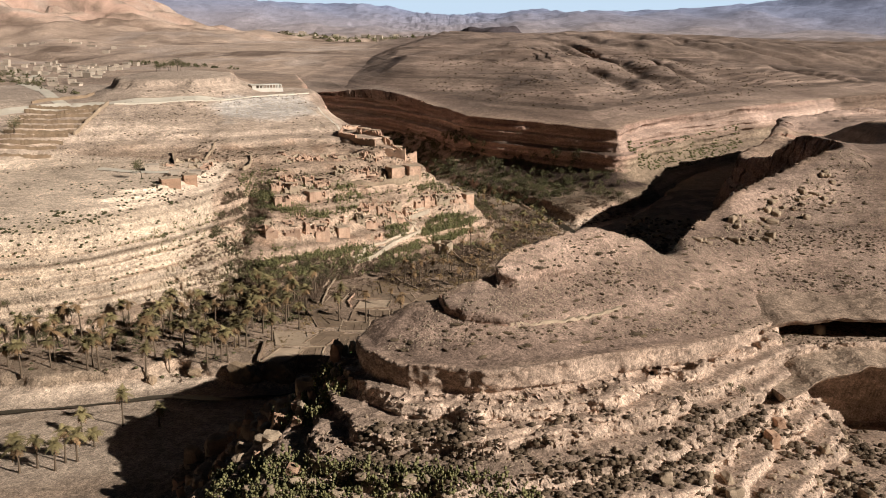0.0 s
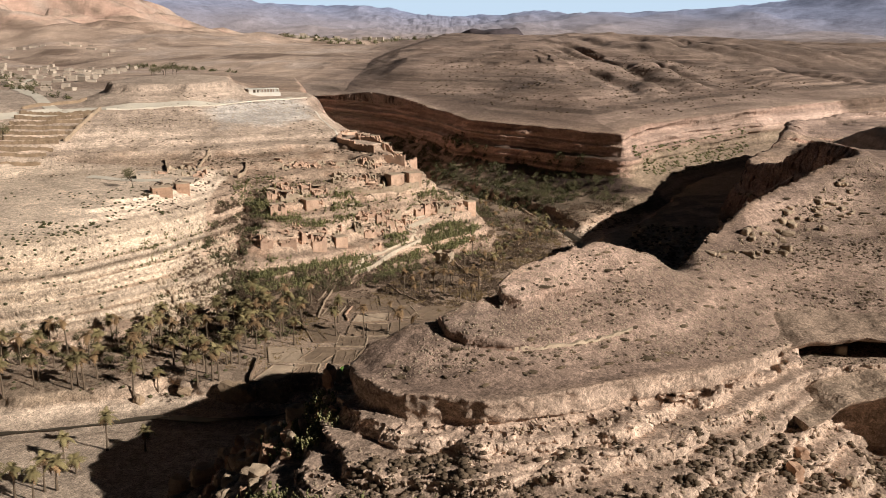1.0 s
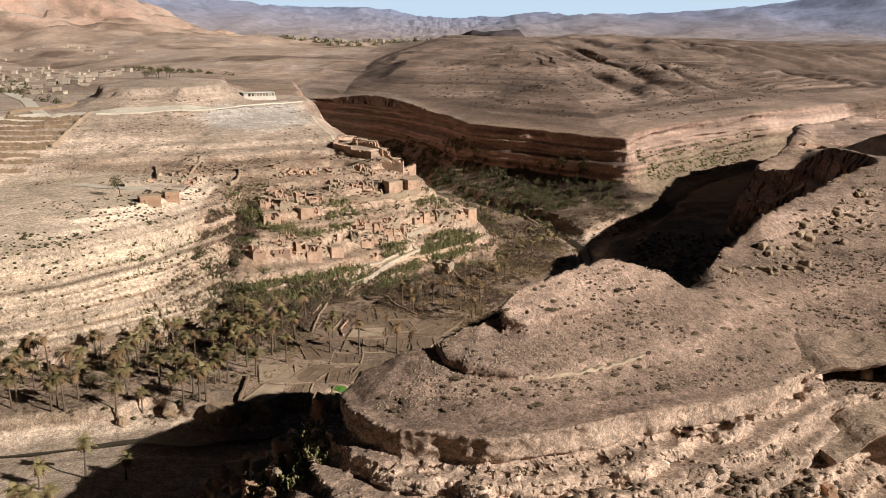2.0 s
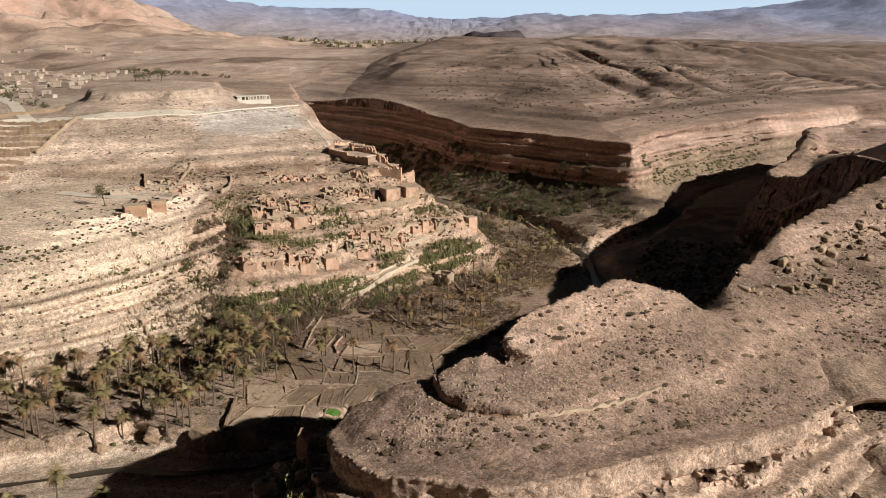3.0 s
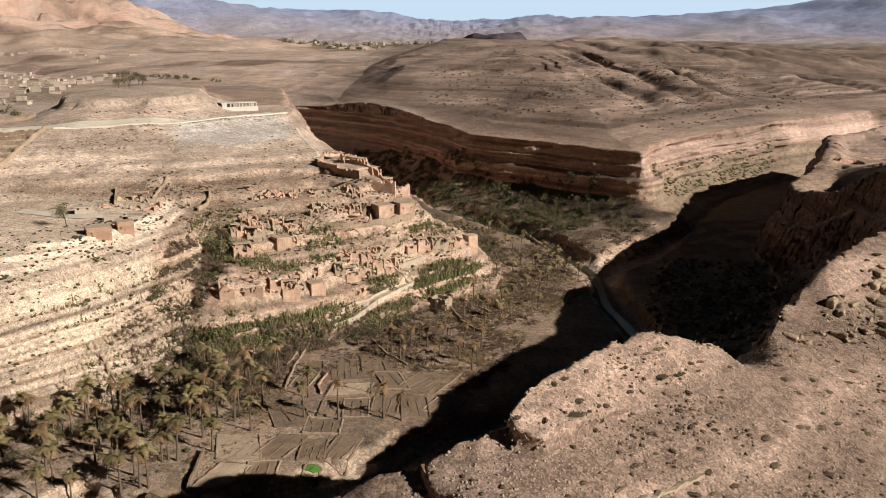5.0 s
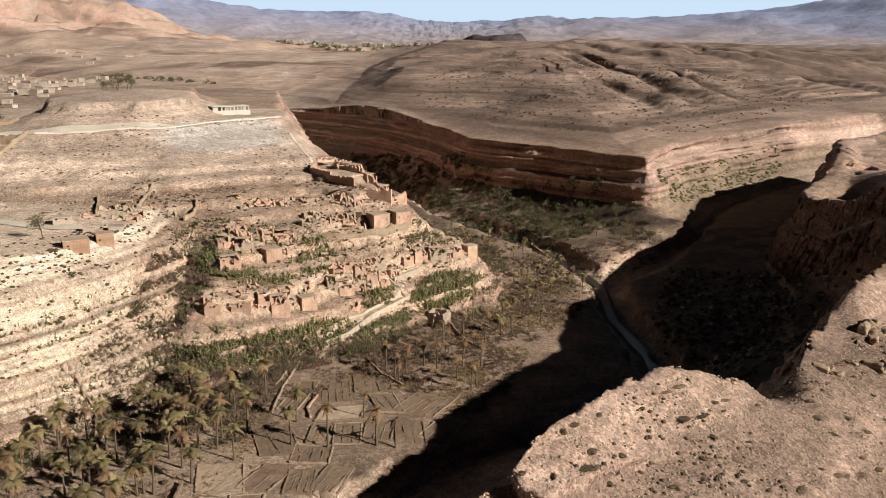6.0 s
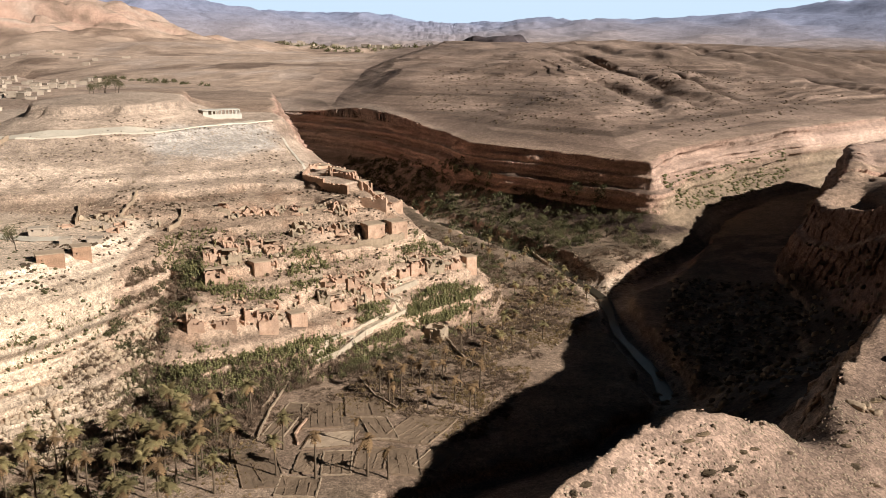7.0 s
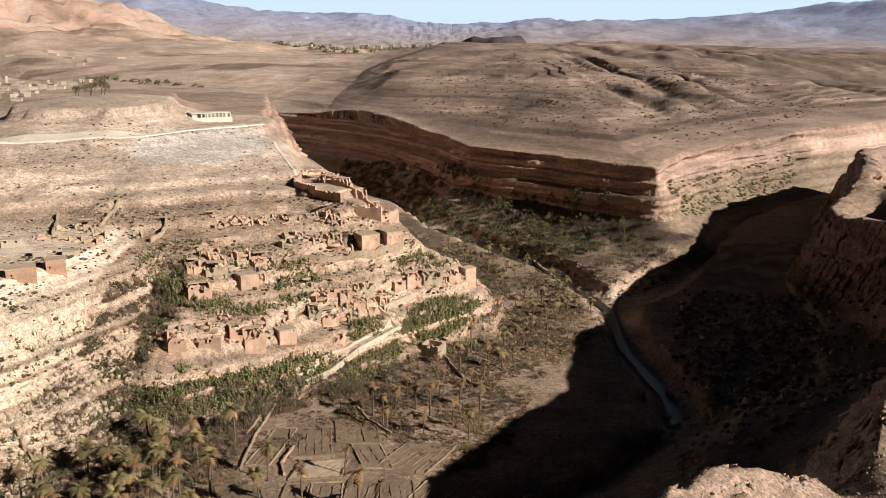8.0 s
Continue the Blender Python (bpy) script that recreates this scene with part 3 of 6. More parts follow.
def build_ground():
    gx = spaced(-150, 150, 1.5, (-5600, 5600), 1.05)
    gy = spaced(24, 260, 1.5, (-900, 4980), 1.04)
    nx, ny = len(gx), len(gy)
    xs, ys = (a.ravel() for a in np.meshgrid(gx, gy))
    q = (np.arange(ny - 1)[:, None] * nx + np.arange(nx - 1)[None]).ravel()
    tris = np.concatenate([np.stack([q, q + 1, q + nx + 1], 1), np.stack([q, q + nx + 1, q + nx], 1)])
    zs = land(xs, ys)
    for _ in range(4):
        xs, ys, zs, tris = split_long(xs, ys, zs, tris, fineness)
    place = np.stack(site(xs, ys, zs), 1)
    up = normals(place, tris)
    flat = np.hypot(up[:, 0], up[:, 1])
    slope = np.minimum(flat / np.maximum(up[:, 2], 0.05), 6)
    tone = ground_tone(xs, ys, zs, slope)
    # hard beds stand out of the steep faces, soft ones weather back
    k = np.clip((slope - 0.7) / 1.6, 0, 1) * smooth(900, 500, np.hypot(xs, ys))
    warp = zs + 0.5 * fbm(xs, ys, 20, 2, 91)
    bed = noise3(warp * 0 + 3, xs * 0.03, warp * 0.9, 92) + 0.6 * noise3(xs * 0.08, ys * 0.16, warp * 2.2, 93) + 0.5 * noise3(xs * 0.5, ys, zs * 0.5, 94)
    calm = smooth(-70, -76, xs) * smooth(150, 140, ys)
    beds = noise3(warp * 0 + 7, xs * 0.015, zs * 1.5, 95) + 0.5 * noise3(warp * 0 + 5, xs * 0.03, zs * 3.5, 96)
    bed += smooth(190, 230, ys) * (0.3 * noise3(warp * 0 + 4, xs * 0.02, warp * 0.7, 98) - 0.3 * noise3(xs * 0.5, ys, zs * 0.5, 94) + 0.9 * noise3(xs * 0.11, ys * 0.22, zs * 0.33, 99))
    push = k * (1 + 0.9 * smooth(190, 260, ys)) * (0.95 * bed * (1 - calm) + 0.55 * beds * calm)
    # the soft bed weathered back under the rim
    at_rim = smooth(3.5, 2.0, line_distance(xs, ys, RIM_SOUTH)[0])
    push = push * (1 - 0.7 * at_rim) + at_rim * np.clip(slope, 0, 1) * (0.42 * noise3(xs * 0.45, ys * 0.9, zs * 0.9, 101) + 0.3 * noise3(xs * 1.1, ys * 2.2, zs * 1.6, 102))
    under = smooth(3.6, 2.4, line_distance(xs, ys, RIM_SOUTH)[0]) * smooth(29.4, 30.2, zs + 0.06 * np.clip(xs - 18, 0, 60)) * smooth(32.2, 31.4, zs + 0.06 * np.clip(xs - 18, 0, 60)) * (0.6 + fbm(xs, ys, 14, 2, 97))
    push -= 1.5 * under * np.clip(slope, 0, 1)
    place[:, :2] += (push / (flat + 1e-6))[:, None] * up[:, :2]
    mesh = bpy.data.meshes.new("ground")
    mesh.vertices.add(len(xs))
    mesh.vertices.foreach_set("co", place.astype(np.float32).ravel())
    mesh.loops.add(3 * len(tris))
    mesh.loops.foreach_set("vertex_index", tris.astype(np.int32).ravel())
    mesh.polygons.add(len(tris))
    mesh.polygons.foreach_set("loop_start", np.arange(0, 3 * len(tris), 3, dtype=np.int32))
    mesh.polygons.foreach_set("loop_total", np.full(len(tris), 3, np.int32))
    mesh.update(calc_edges=True)
    mesh.polygons.foreach_set("use_smooth", np.ones(len(tris), bool))
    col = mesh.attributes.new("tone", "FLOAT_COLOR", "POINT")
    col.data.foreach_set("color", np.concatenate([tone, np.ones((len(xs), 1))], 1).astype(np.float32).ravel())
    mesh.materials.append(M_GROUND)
    mesh.validate()
    return tagged(new("ground", mesh), "dry canyon land of tan layered sandstone and earth", "ground", kind="structure"), BVHTree.FromPolygons(place.tolist(), tris.tolist())


ground, SURFACE = build_ground()


def sky_backdrop():
    """Hazy daylight sky low behind the farthest mountains."""
    m = bpy.data.materials.new("hazy_sky")
    m.use_nodes = True
    n = m.node_tree.nodes
    e = n.new("ShaderNodeEmission")
    e.inputs[0].default_value, e.inputs[1].default_value = (0.60, 0.76, 0.93, 1), 0.74
    m.node_tree.links.new(e.outputs[0], n["Material Output"].inputs[0])
    me = bpy.data.meshes.new("backdrop")
    me.from_pydata([(-9000, 4450, -60), (9000, 4450, -60), (9000, 4450, 1200), (-9000, 4450, 1200)], [], [(0, 1, 2, 3)])
    me.materials.append(m)
    return tagged(new("backdrop", me), "pale blue hazy sky behind the far mountains", "sky", kind="structure")


sky_backdrop()


# ---- building helpers ----
RNG = np.random.default_rng(7)


class Shape:
    """Collects the vertices and faces of one mesh."""

    def __init__(self):
        self.v, self.f = [], []

    def box(self, lo, hi, m=None, wear=0.0):
        k = len(self.v)
        for x in (lo[0], hi[0]):
            for y in (lo[1], hi[1]):
                for z in (lo[2], hi[2]):
                    p = Vector((x + random.uniform(-wear, wear), y + random.uniform(-wear, wear), z + random.uniform(-wear, wear)))
                    self.v.append(m @ p if m else p)
        self.f += [tuple(k + i for i in q) for q in ((0, 1, 3, 2), (4, 6, 7, 5), (0, 4, 5, 1), (2, 3, 7, 6), (0, 2, 6, 4), (1, 5, 7, 3))]
        return self

    def tube(self, pts, radii, sides=6):
        k = len(self.v)
        for i, (p, r) in enumerate(zip(pts, radii)):
            d = Vector(pts[min(i + 1, len(pts) - 1)]) - Vector(pts[max(i - 1, 0)])
            d.normalize()
            a = d.orthogonal().normalized() if abs(d.z) < 0.95 else d.cross(Vector((0, 1, 0))).normalized()
            b = d.cross(a)
            self.v += [Vector(p) + r * (math.cos(t) * a + math.sin(t) * b) for t in (2 * math.pi * j / sides for j in range(sides))]
        for i in range(len(pts) - 1):
            for j in range(sides):
                self.f.append((k + i * sides + j, k + i * sides + (j + 1) % sides, k + (i + 1) * sides + (j + 1) % sides, k + (i + 1) * sides + j))
        self.f.append(tuple(k + (len(pts) - 1) * sides + j for j in range(sides)))
        return self

    def tri(self, a, b, c):
        k = len(self.v)
        self.v += [a, b, c]
        self.f.append((k, k + 1, k + 2))

    def mesh(self, name, mat, smooth_=False):
        me = bpy.data.meshes.new(name)
        me.from_pydata([tuple(p) for p in self.v], [], self.f)
        me.materials.append(mat)
        if smooth_:
            me.polygons.foreach_set("use_smooth", [True] * len(me.polygons))
        return me


def part(name, shape, mat, parent, label="", smooth_=False):
    """One mesh of its own under a thing or a part."""
    me = shape if isinstance(shape, bpy.types.Mesh) else shape.mesh(name, mat, smooth_)
    ob = new(name, me)
    ob.parent = parent
    return tagged(ob, label) if label else ob


def height(x, y):
    """The height of the ground at a place in metres."""
    hit = SURFACE.ray_cast(Vector((x, y, 400)), Vector((0, 0, -1)))[0]
    return hit.z if hit else 0.0


def on_ground(pts, sink=0.0):
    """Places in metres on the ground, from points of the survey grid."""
    a = np.array(pts, float)
    return np.stack(site(a[:, 0], a[:, 1], land(a[:, 0], a[:, 1])), 1) - (0, 0, sink)


def spot(x, y):
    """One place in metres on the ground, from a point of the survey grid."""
    return Vector(on_ground([(x, y)])[0])


def in_poly(n, poly, seed, gap=0.0):
    """Random places in a polygon, at least gap apart."""
    r = np.random.default_rng(seed)
    p = np.array(poly, float)
    lo, hi, out = p.min(0), p.max(0), []
    for _ in range(40):
        c = r.uniform(lo, hi, (n * 3, 2))
        c = c[inside_distance(c[:, 0], c[:, 1], poly) > 0]
        for q in c:
            if len(out) >= n:
                return np.array(out)
            if not gap or all((q[0] - o[0]) ** 2 + (q[1] - o[1]) ** 2 > gap * gap for o in out):
                out.append(tuple(q))
    return np.array(out)


def scatter(name, forms, pos, size, mat, label, category, seed=1, squash=(0.8, 1.2), tilt=0.0):
    """Many small alike bits as one mesh of kind stuff."""
    r = np.random.default_rng(seed)
    pos, size = np.asarray(pos, float), np.broadcast_to(np.asarray(size, float), (len(pos),))
    pick = r.integers(0, len(forms), len(pos))
    vs, fs, base = [], [], 0
    for k, (tv, tf) in enumerate(forms):
        p, s = pos[pick == k], size[pick == k]
        n = len(p)
        if not n:
            continue
        yaw, lean = r.uniform(0, 2 * np.pi, n), r.uniform(-tilt, tilt, n)
        sc = s[:, None] * r.uniform(*squash, (n, 3))
        v = tv[None] * sc[:, None, :]
        cl, sl = np.cos(lean)[:, None], np.sin(lean)[:, None]
        v = np.stack([v[..., 0], v[..., 1] * cl - v[..., 2] * sl, v[..., 1] * sl + v[..., 2] * cl], -1)
        cy, sy = np.cos(yaw)[:, None], np.sin(yaw)[:, None]
        v = np.stack([v[..., 0] * cy - v[..., 1] * sy, v[..., 0] * sy + v[..., 1] * cy, v[..., 2]], -1) + p[:, None, :]
        fs.append((tf[None] + base + np.arange(n)[:, None, None] * len(tv)).reshape(-1, 3))
        vs.append(v.reshape(-1, 3))
        base += n * len(tv)
    v, f = np.concatenate(vs), np.concatenate(fs)
    me = bpy.data.meshes.new(name)
    me.vertices.add(len(v))
    me.vertices.foreach_set("co", v.astype(np.float32).ravel())
    me.loops.add(3 * len(f))
    me.loops.foreach_set("vertex_index", f.astype(np.int32).ravel())
    me.polygons.add(len(f))
    me.polygons.foreach_set("loop_start", np.arange(0, 3 * len(f), 3, dtype=np.int32))
    me.polygons.foreach_set("loop_total", np.full(len(f), 3, np.int32))
    me.update(calc_edges=True)
    me.materials.append(mat)
    return tagged(new(name, me), label, category, kind="stuff")


def as_arrays(shape):
    tris = []
    for q in shape.f:
        tris += [(q[0], q[i], q[i + 1]) for i in range(1, len(q) - 1)]
    return np.array([tuple(p) for p in shape.v], float), np.array(tris, int)


def icosphere(subdivisions):
    bm = bmesh.new()
    bmesh.ops.create_icosphere(bm, subdivisions=subdivisions, radius=1.0)
    v, f = np.array([tuple(p.co) for p in bm.verts]), np.array([[p.index for p in q.verts] for q in bm.faces])
    bm.free()
    return v, f


ICO1, ICO2, ICO3 = icosphere(1), icosphere(2), icosphere(3)


def rock_form(seed, ico=None, blocky=0.5):
    """An angular stone."""
    v, f = ico or ICO1
    r = np.random.default_rng(seed)
    v = v.copy()
    cube = v / np.abs(v).max(1, keepdims=True)
    v = v * (1 - blocky) + cube * blocky * 0.85
    v *= 1 + r.uniform(-0.22, 0.22, (len(v), 1)) if ico is None else 1 + 0.22 * noise3(v[:, 0] * 1.6 + seed, v[:, 1] * 1.6, v[:, 2] * 1.6, seed)[:, None]
    return v * r.uniform(0.6, 1.1, 3), f


def shrub_form(seed, blades=22, height=0.8, ico=None):
    """A low thorny cushion: a lumpy heart of twigs with sprigs standing out of it."""
    r, s = np.random.default_rng(seed), Shape()
    v, f = ico or ICO1
    lump = v * (0.78, 0.78, 0.6 * height) * (1 + r.uniform(-0.22, 0.22, (len(v), 1))) + (0, 0, 0.3 * height)
    s.v, s.f = [Vector(tuple(p)) for p in lump], [tuple(int(i) for i in q) for q in f]
    for _ in range(blades):
        a, e = r.uniform(0, 2 * np.pi), r.uniform(0.05, 1.45)
        d = Vector((math.cos(a) * math.cos(e), math.sin(a) * math.cos(e), height * math.sin(e)))
        side = d.cross(Vector(tuple(r.normal(size=3)))).normalized() * r.uniform(0.08, 0.17)
        inner = r.uniform(0.45, 0.7)
        s.tri(d * inner - side, d * inner + side, d * r.uniform(0.85, 1.15))
    return as_arrays(s)


def clump_form(seed, leaves=60):
    """A rounded clump of small leaves."""
    r, s = np.random.default_rng(seed), Shape()
    for _ in range(leaves):
        d = Vector(tuple(r.normal(size=3))).normalized() * r.uniform(0.45, 1.0)
        a, b = Vector(tuple(r.normal(size=3))).normalized() * 0.26, Vector(tuple(r.normal(size=3))).normalized() * 0.2
        s.tri(d - a, d + a, d + b * 1.6)
    return as_arrays(s)


def cactus_form(seed, pads=9):
    """A clump of flat, stacked prickly pear pads."""
    r, s = np.random.default_rng(seed), Shape()
    bases = [Vector((r.uniform(-0.5, 0.5), r.uniform(-0.5, 0.5), 0)) for _ in range(4)]
    for k in range(pads):
        b = bases[r.integers(0, len(bases))]
        up = Vector((r.uniform(-0.8, 0.8), r.uniform(-0.8, 0.8), 1)).normalized()
        out = up.cross(Vector(tuple(r.normal(size=3)))).normalized()
        thick = up.cross(out) * 0.05
        w, h, i = r.uniform(0.14, 0.2), r.uniform(0.32, 0.45), len(s.v)
        c = b + up * h * 0.5
        s.v += [c + thick, c - thick] + [c + math.cos(t) * out * w + math.sin(t) * up * h * 0.5 for t in (j * math.pi / 2.5 + 0.3 for j in range(5))]
        for j in range(5):
            s.f += [(i, i + 2 + j, i + 2 + (j + 1) % 5), (i + 1, i + 2 + (j + 1) % 5, i + 2 + j)]
        bases.append(b + up * h * 0.9)
    return as_arrays(s)


def mesh_of(name, form, mat, smooth_=False):
    s = Shape()
    s.v, s.f = [tuple(p) for p in form[0]], [tuple(int(i) for i in q) for q in form[1]]
    return s.mesh(name, mat, smooth_)


ROCKS = [rock_form(k) for k in range(9)]
OCTA = (np.array([(1, 0, 0), (0, 1, 0), (-1, 0, 0), (0, -1, 0), (0, 0, 1), (0, 0, -1)], float), np.array([(0, 1, 4), (1, 2, 4), (2, 3, 4), (3, 0, 4), (1, 0, 5), (2, 1, 5), (3, 2, 5), (0, 3, 5)]))
PEBBLES = [(OCTA[0] * np.random.default_rng(k).uniform(0.6, 1.2, (6, 1)), OCTA[1]) for k in range(6)]
SHRUBS = [shrub_form(k) for k in range(6)]


def tuft_form(seed):
    """A loose tuft of dry grass stalks."""
    r, s = np.random.default_rng(seed), Shape()
    for _ in range(14):
        a, e = r.uniform(0, 2 * np.pi), r.uniform(0.5, 1.5)
        foot = Vector((r.uniform(-0.5, 0.5), r.uniform(-0.5, 0.5), -0.1))
        d = Vector((math.cos(a) * math.cos(e), math.sin(a) * math.cos(e), math.sin(e)))
        side = d.cross(Vector((0, 0, 1))).normalized() * 0.13
        s.tri(foot - side, foot + side, foot + d)
    return as_arrays(s)


TUFTS = [tuft_form(k) for k in range(5)]


def brush_form(seed):
    """A wispy bush of bare twigs fanning up from its foot."""
    r, s = np.random.default_rng(seed), Shape()
    for _ in range(34):
        a, e, ln = r.uniform(0, 2 * np.pi), r.uniform(0.15, 1.5), r.uniform(0.6, 1.15)
        d = Vector((math.cos(a) * math.cos(e), math.sin(a) * math.cos(e), math.sin(e))) * ln
        foot = Vector((r.uniform(-0.45, 0.45), r.uniform(-0.45, 0.45), -0.05))
        side = d.cross(Vector(tuple(r.normal(size=3)))).normalized() * r.uniform(0.05, 0.11)
        s.tri(foot + d * 0.15, foot + d * 0.6 + side, foot + d * r.uniform(0.9, 1.1) - side * 0.5)
    return as_arrays(s)


BRUSH = [brush_form(k) for k in range(6)]
CLUMPS = [clump_form(k) for k in range(5)]
CACTI = [(v * 1.3, f) for v, f in (cactus_form(k) for k in range(7))]


# ---- river ----
def river_water():
    """Shallow brown stream along the deepest line of the bed."""
    s, pts = Shape(), []
    for (ax, ay), (bx, by) in zip(RIVER[1:], RIVER[2:-6]):
        n = max(2, int(math.hypot(bx - ax, by - ay) / 2.5))
        pts += [(ax + (bx - ax) * t / n, ay + (by - ay) * t / n) for t in range(n)]
    for i, (x, y) in enumerate(pts):
        (px, py), (qx, qy) = pts[max(i - 1, 0)], pts[min(i + 1, len(pts) - 1)]
        d = Vector((qx - px, qy - py, 0)).normalized()
        w = (1.5 if x > 30 else 0.75) + 0.3 * math.sin(i * 0.37) + 0.2 * math.sin(i * 1.3)
        s.v += [Vector(tuple(float(v) for v in site(*q, 3.62))) for q in ((x - d.y * w, y + 0.6 * d.x * w), (x + d.y * w, y - 0.6 * d.x * w))]
        if i:
            s.f.append((2 * i - 2, 2 * i - 1, 2 * i + 1, 2 * i))
    return tagged(new("water", s.mesh("water", M_WATER)), "shallow brown stream in a gravel bed", "water", kind="structure")


river_water()


# ---- the village ----
def wall_shape(length, base, top, thick, rng, ragged=0.5, openings=(), step=0.55):
    """A standing wall along x with a broken top and real openings, in one piece."""
    s, n = Shape(), max(3, int(length / step))
    lean = rng.uniform(-0.5, 0.5)
    rows = sorted({base, top} | {min(max(v, base), top) for _, oz, _, oh in openings for v in (oz, oz + oh)})
    tops = [max(top - ragged * (abs(rng.normal()) * 0.5 + max(0, lean * (2 * k / n - 1)) * 1.3), base + 0.5) for k in range(n + 1)]
    m, nr = len(rows), n + 1
    for side in (-thick / 2, thick / 2):
        for z in rows:
            for k in range(nr):
                s.v.append(Vector((length * k / n - length / 2, side + rng.uniform(-0.03, 0.03), min(z, tops[k]))))

    def full(k, j):
        if not (0 <= k < n and 0 <= j < m - 1):
            return False
        x, z = length * (k + 0.5) / n - length / 2, (rows[j] + rows[j + 1]) / 2
        return not any(abs(x - ox) < ow / 2 and oz < z < oz + oh for ox, oz, ow, oh in openings)

    at = lambda side, k, j: side * m * nr + j * nr + k
    for k in range(n):
        for j in range(m - 1):
            if not full(k, j):
                continue
            a, b, c, d = (k, j), (k + 1, j), (k + 1, j + 1), (k, j + 1)
            s.f.append(tuple(at(0, *q) for q in (a, b, c, d)))
            s.f.append(tuple(at(1, *q) for q in (d, c, b, a)))
            for p, q, dk, dj in ((a, b, 0, -1), (b, c, 1, 0), (c, d, 0, 1), (d, a, -1, 0)):
                if not full(k + dk, j + dj):
                    s.f.append((at(0, *q), at(0, *p), at(1, *p), at(1, *q)))
    return s


def bank_shape(pts, half, height, rng, ragged=0.2, depth=0.5, batter=0.8):
    """A low wall or earth bank that follows a line of ground points, in one piece."""
    s = Shape()
    for i, p in enumerate(pts):
        a, b = pts[max(i - 1, 0)], pts[min(i + 1, len(pts) - 1)]
        d = Vector((b[0] - a[0], b[1] - a[1], 0)).normalized()
        n = Vector((-d.y, d.x, 0)) * half * (1 + rng.uniform(-0.12, 0.12))
        c, h = Vector(p), height * (1 + ragged * rng.uniform(-1, 0.6))
        s.v += [c + n - Vector((0, 0, depth)), c + n * batter + Vector((0, 0, h)), c - n * batter + Vector((0, 0, h + rng.uniform(-0.05, 0.05))), c - n - Vector((0, 0, depth))]
        if i:
            k = 4 * i
            s.f += [(k - 4 + j, k - 3 + j, k + 1 + j, k + j) for j in range(3)]
    e = len(s.v)
    s.f += [(0, 1, 2, 3), (e - 1, e - 2, e - 3, e - 4)]
    return s


def along(pts, step):
    """Points every so often along a line, without heights."""
    out = []
    for (ax, ay), (bx, by) in zip(pts, pts[1:]):
        n = max(1, int(math.hypot(bx - ax, by - ay) / step))
        out += [(ax + (bx - ax) * t / n, ay + (by - ay) * t / n) for t in range(n)]
    return out + [pts[-1]]


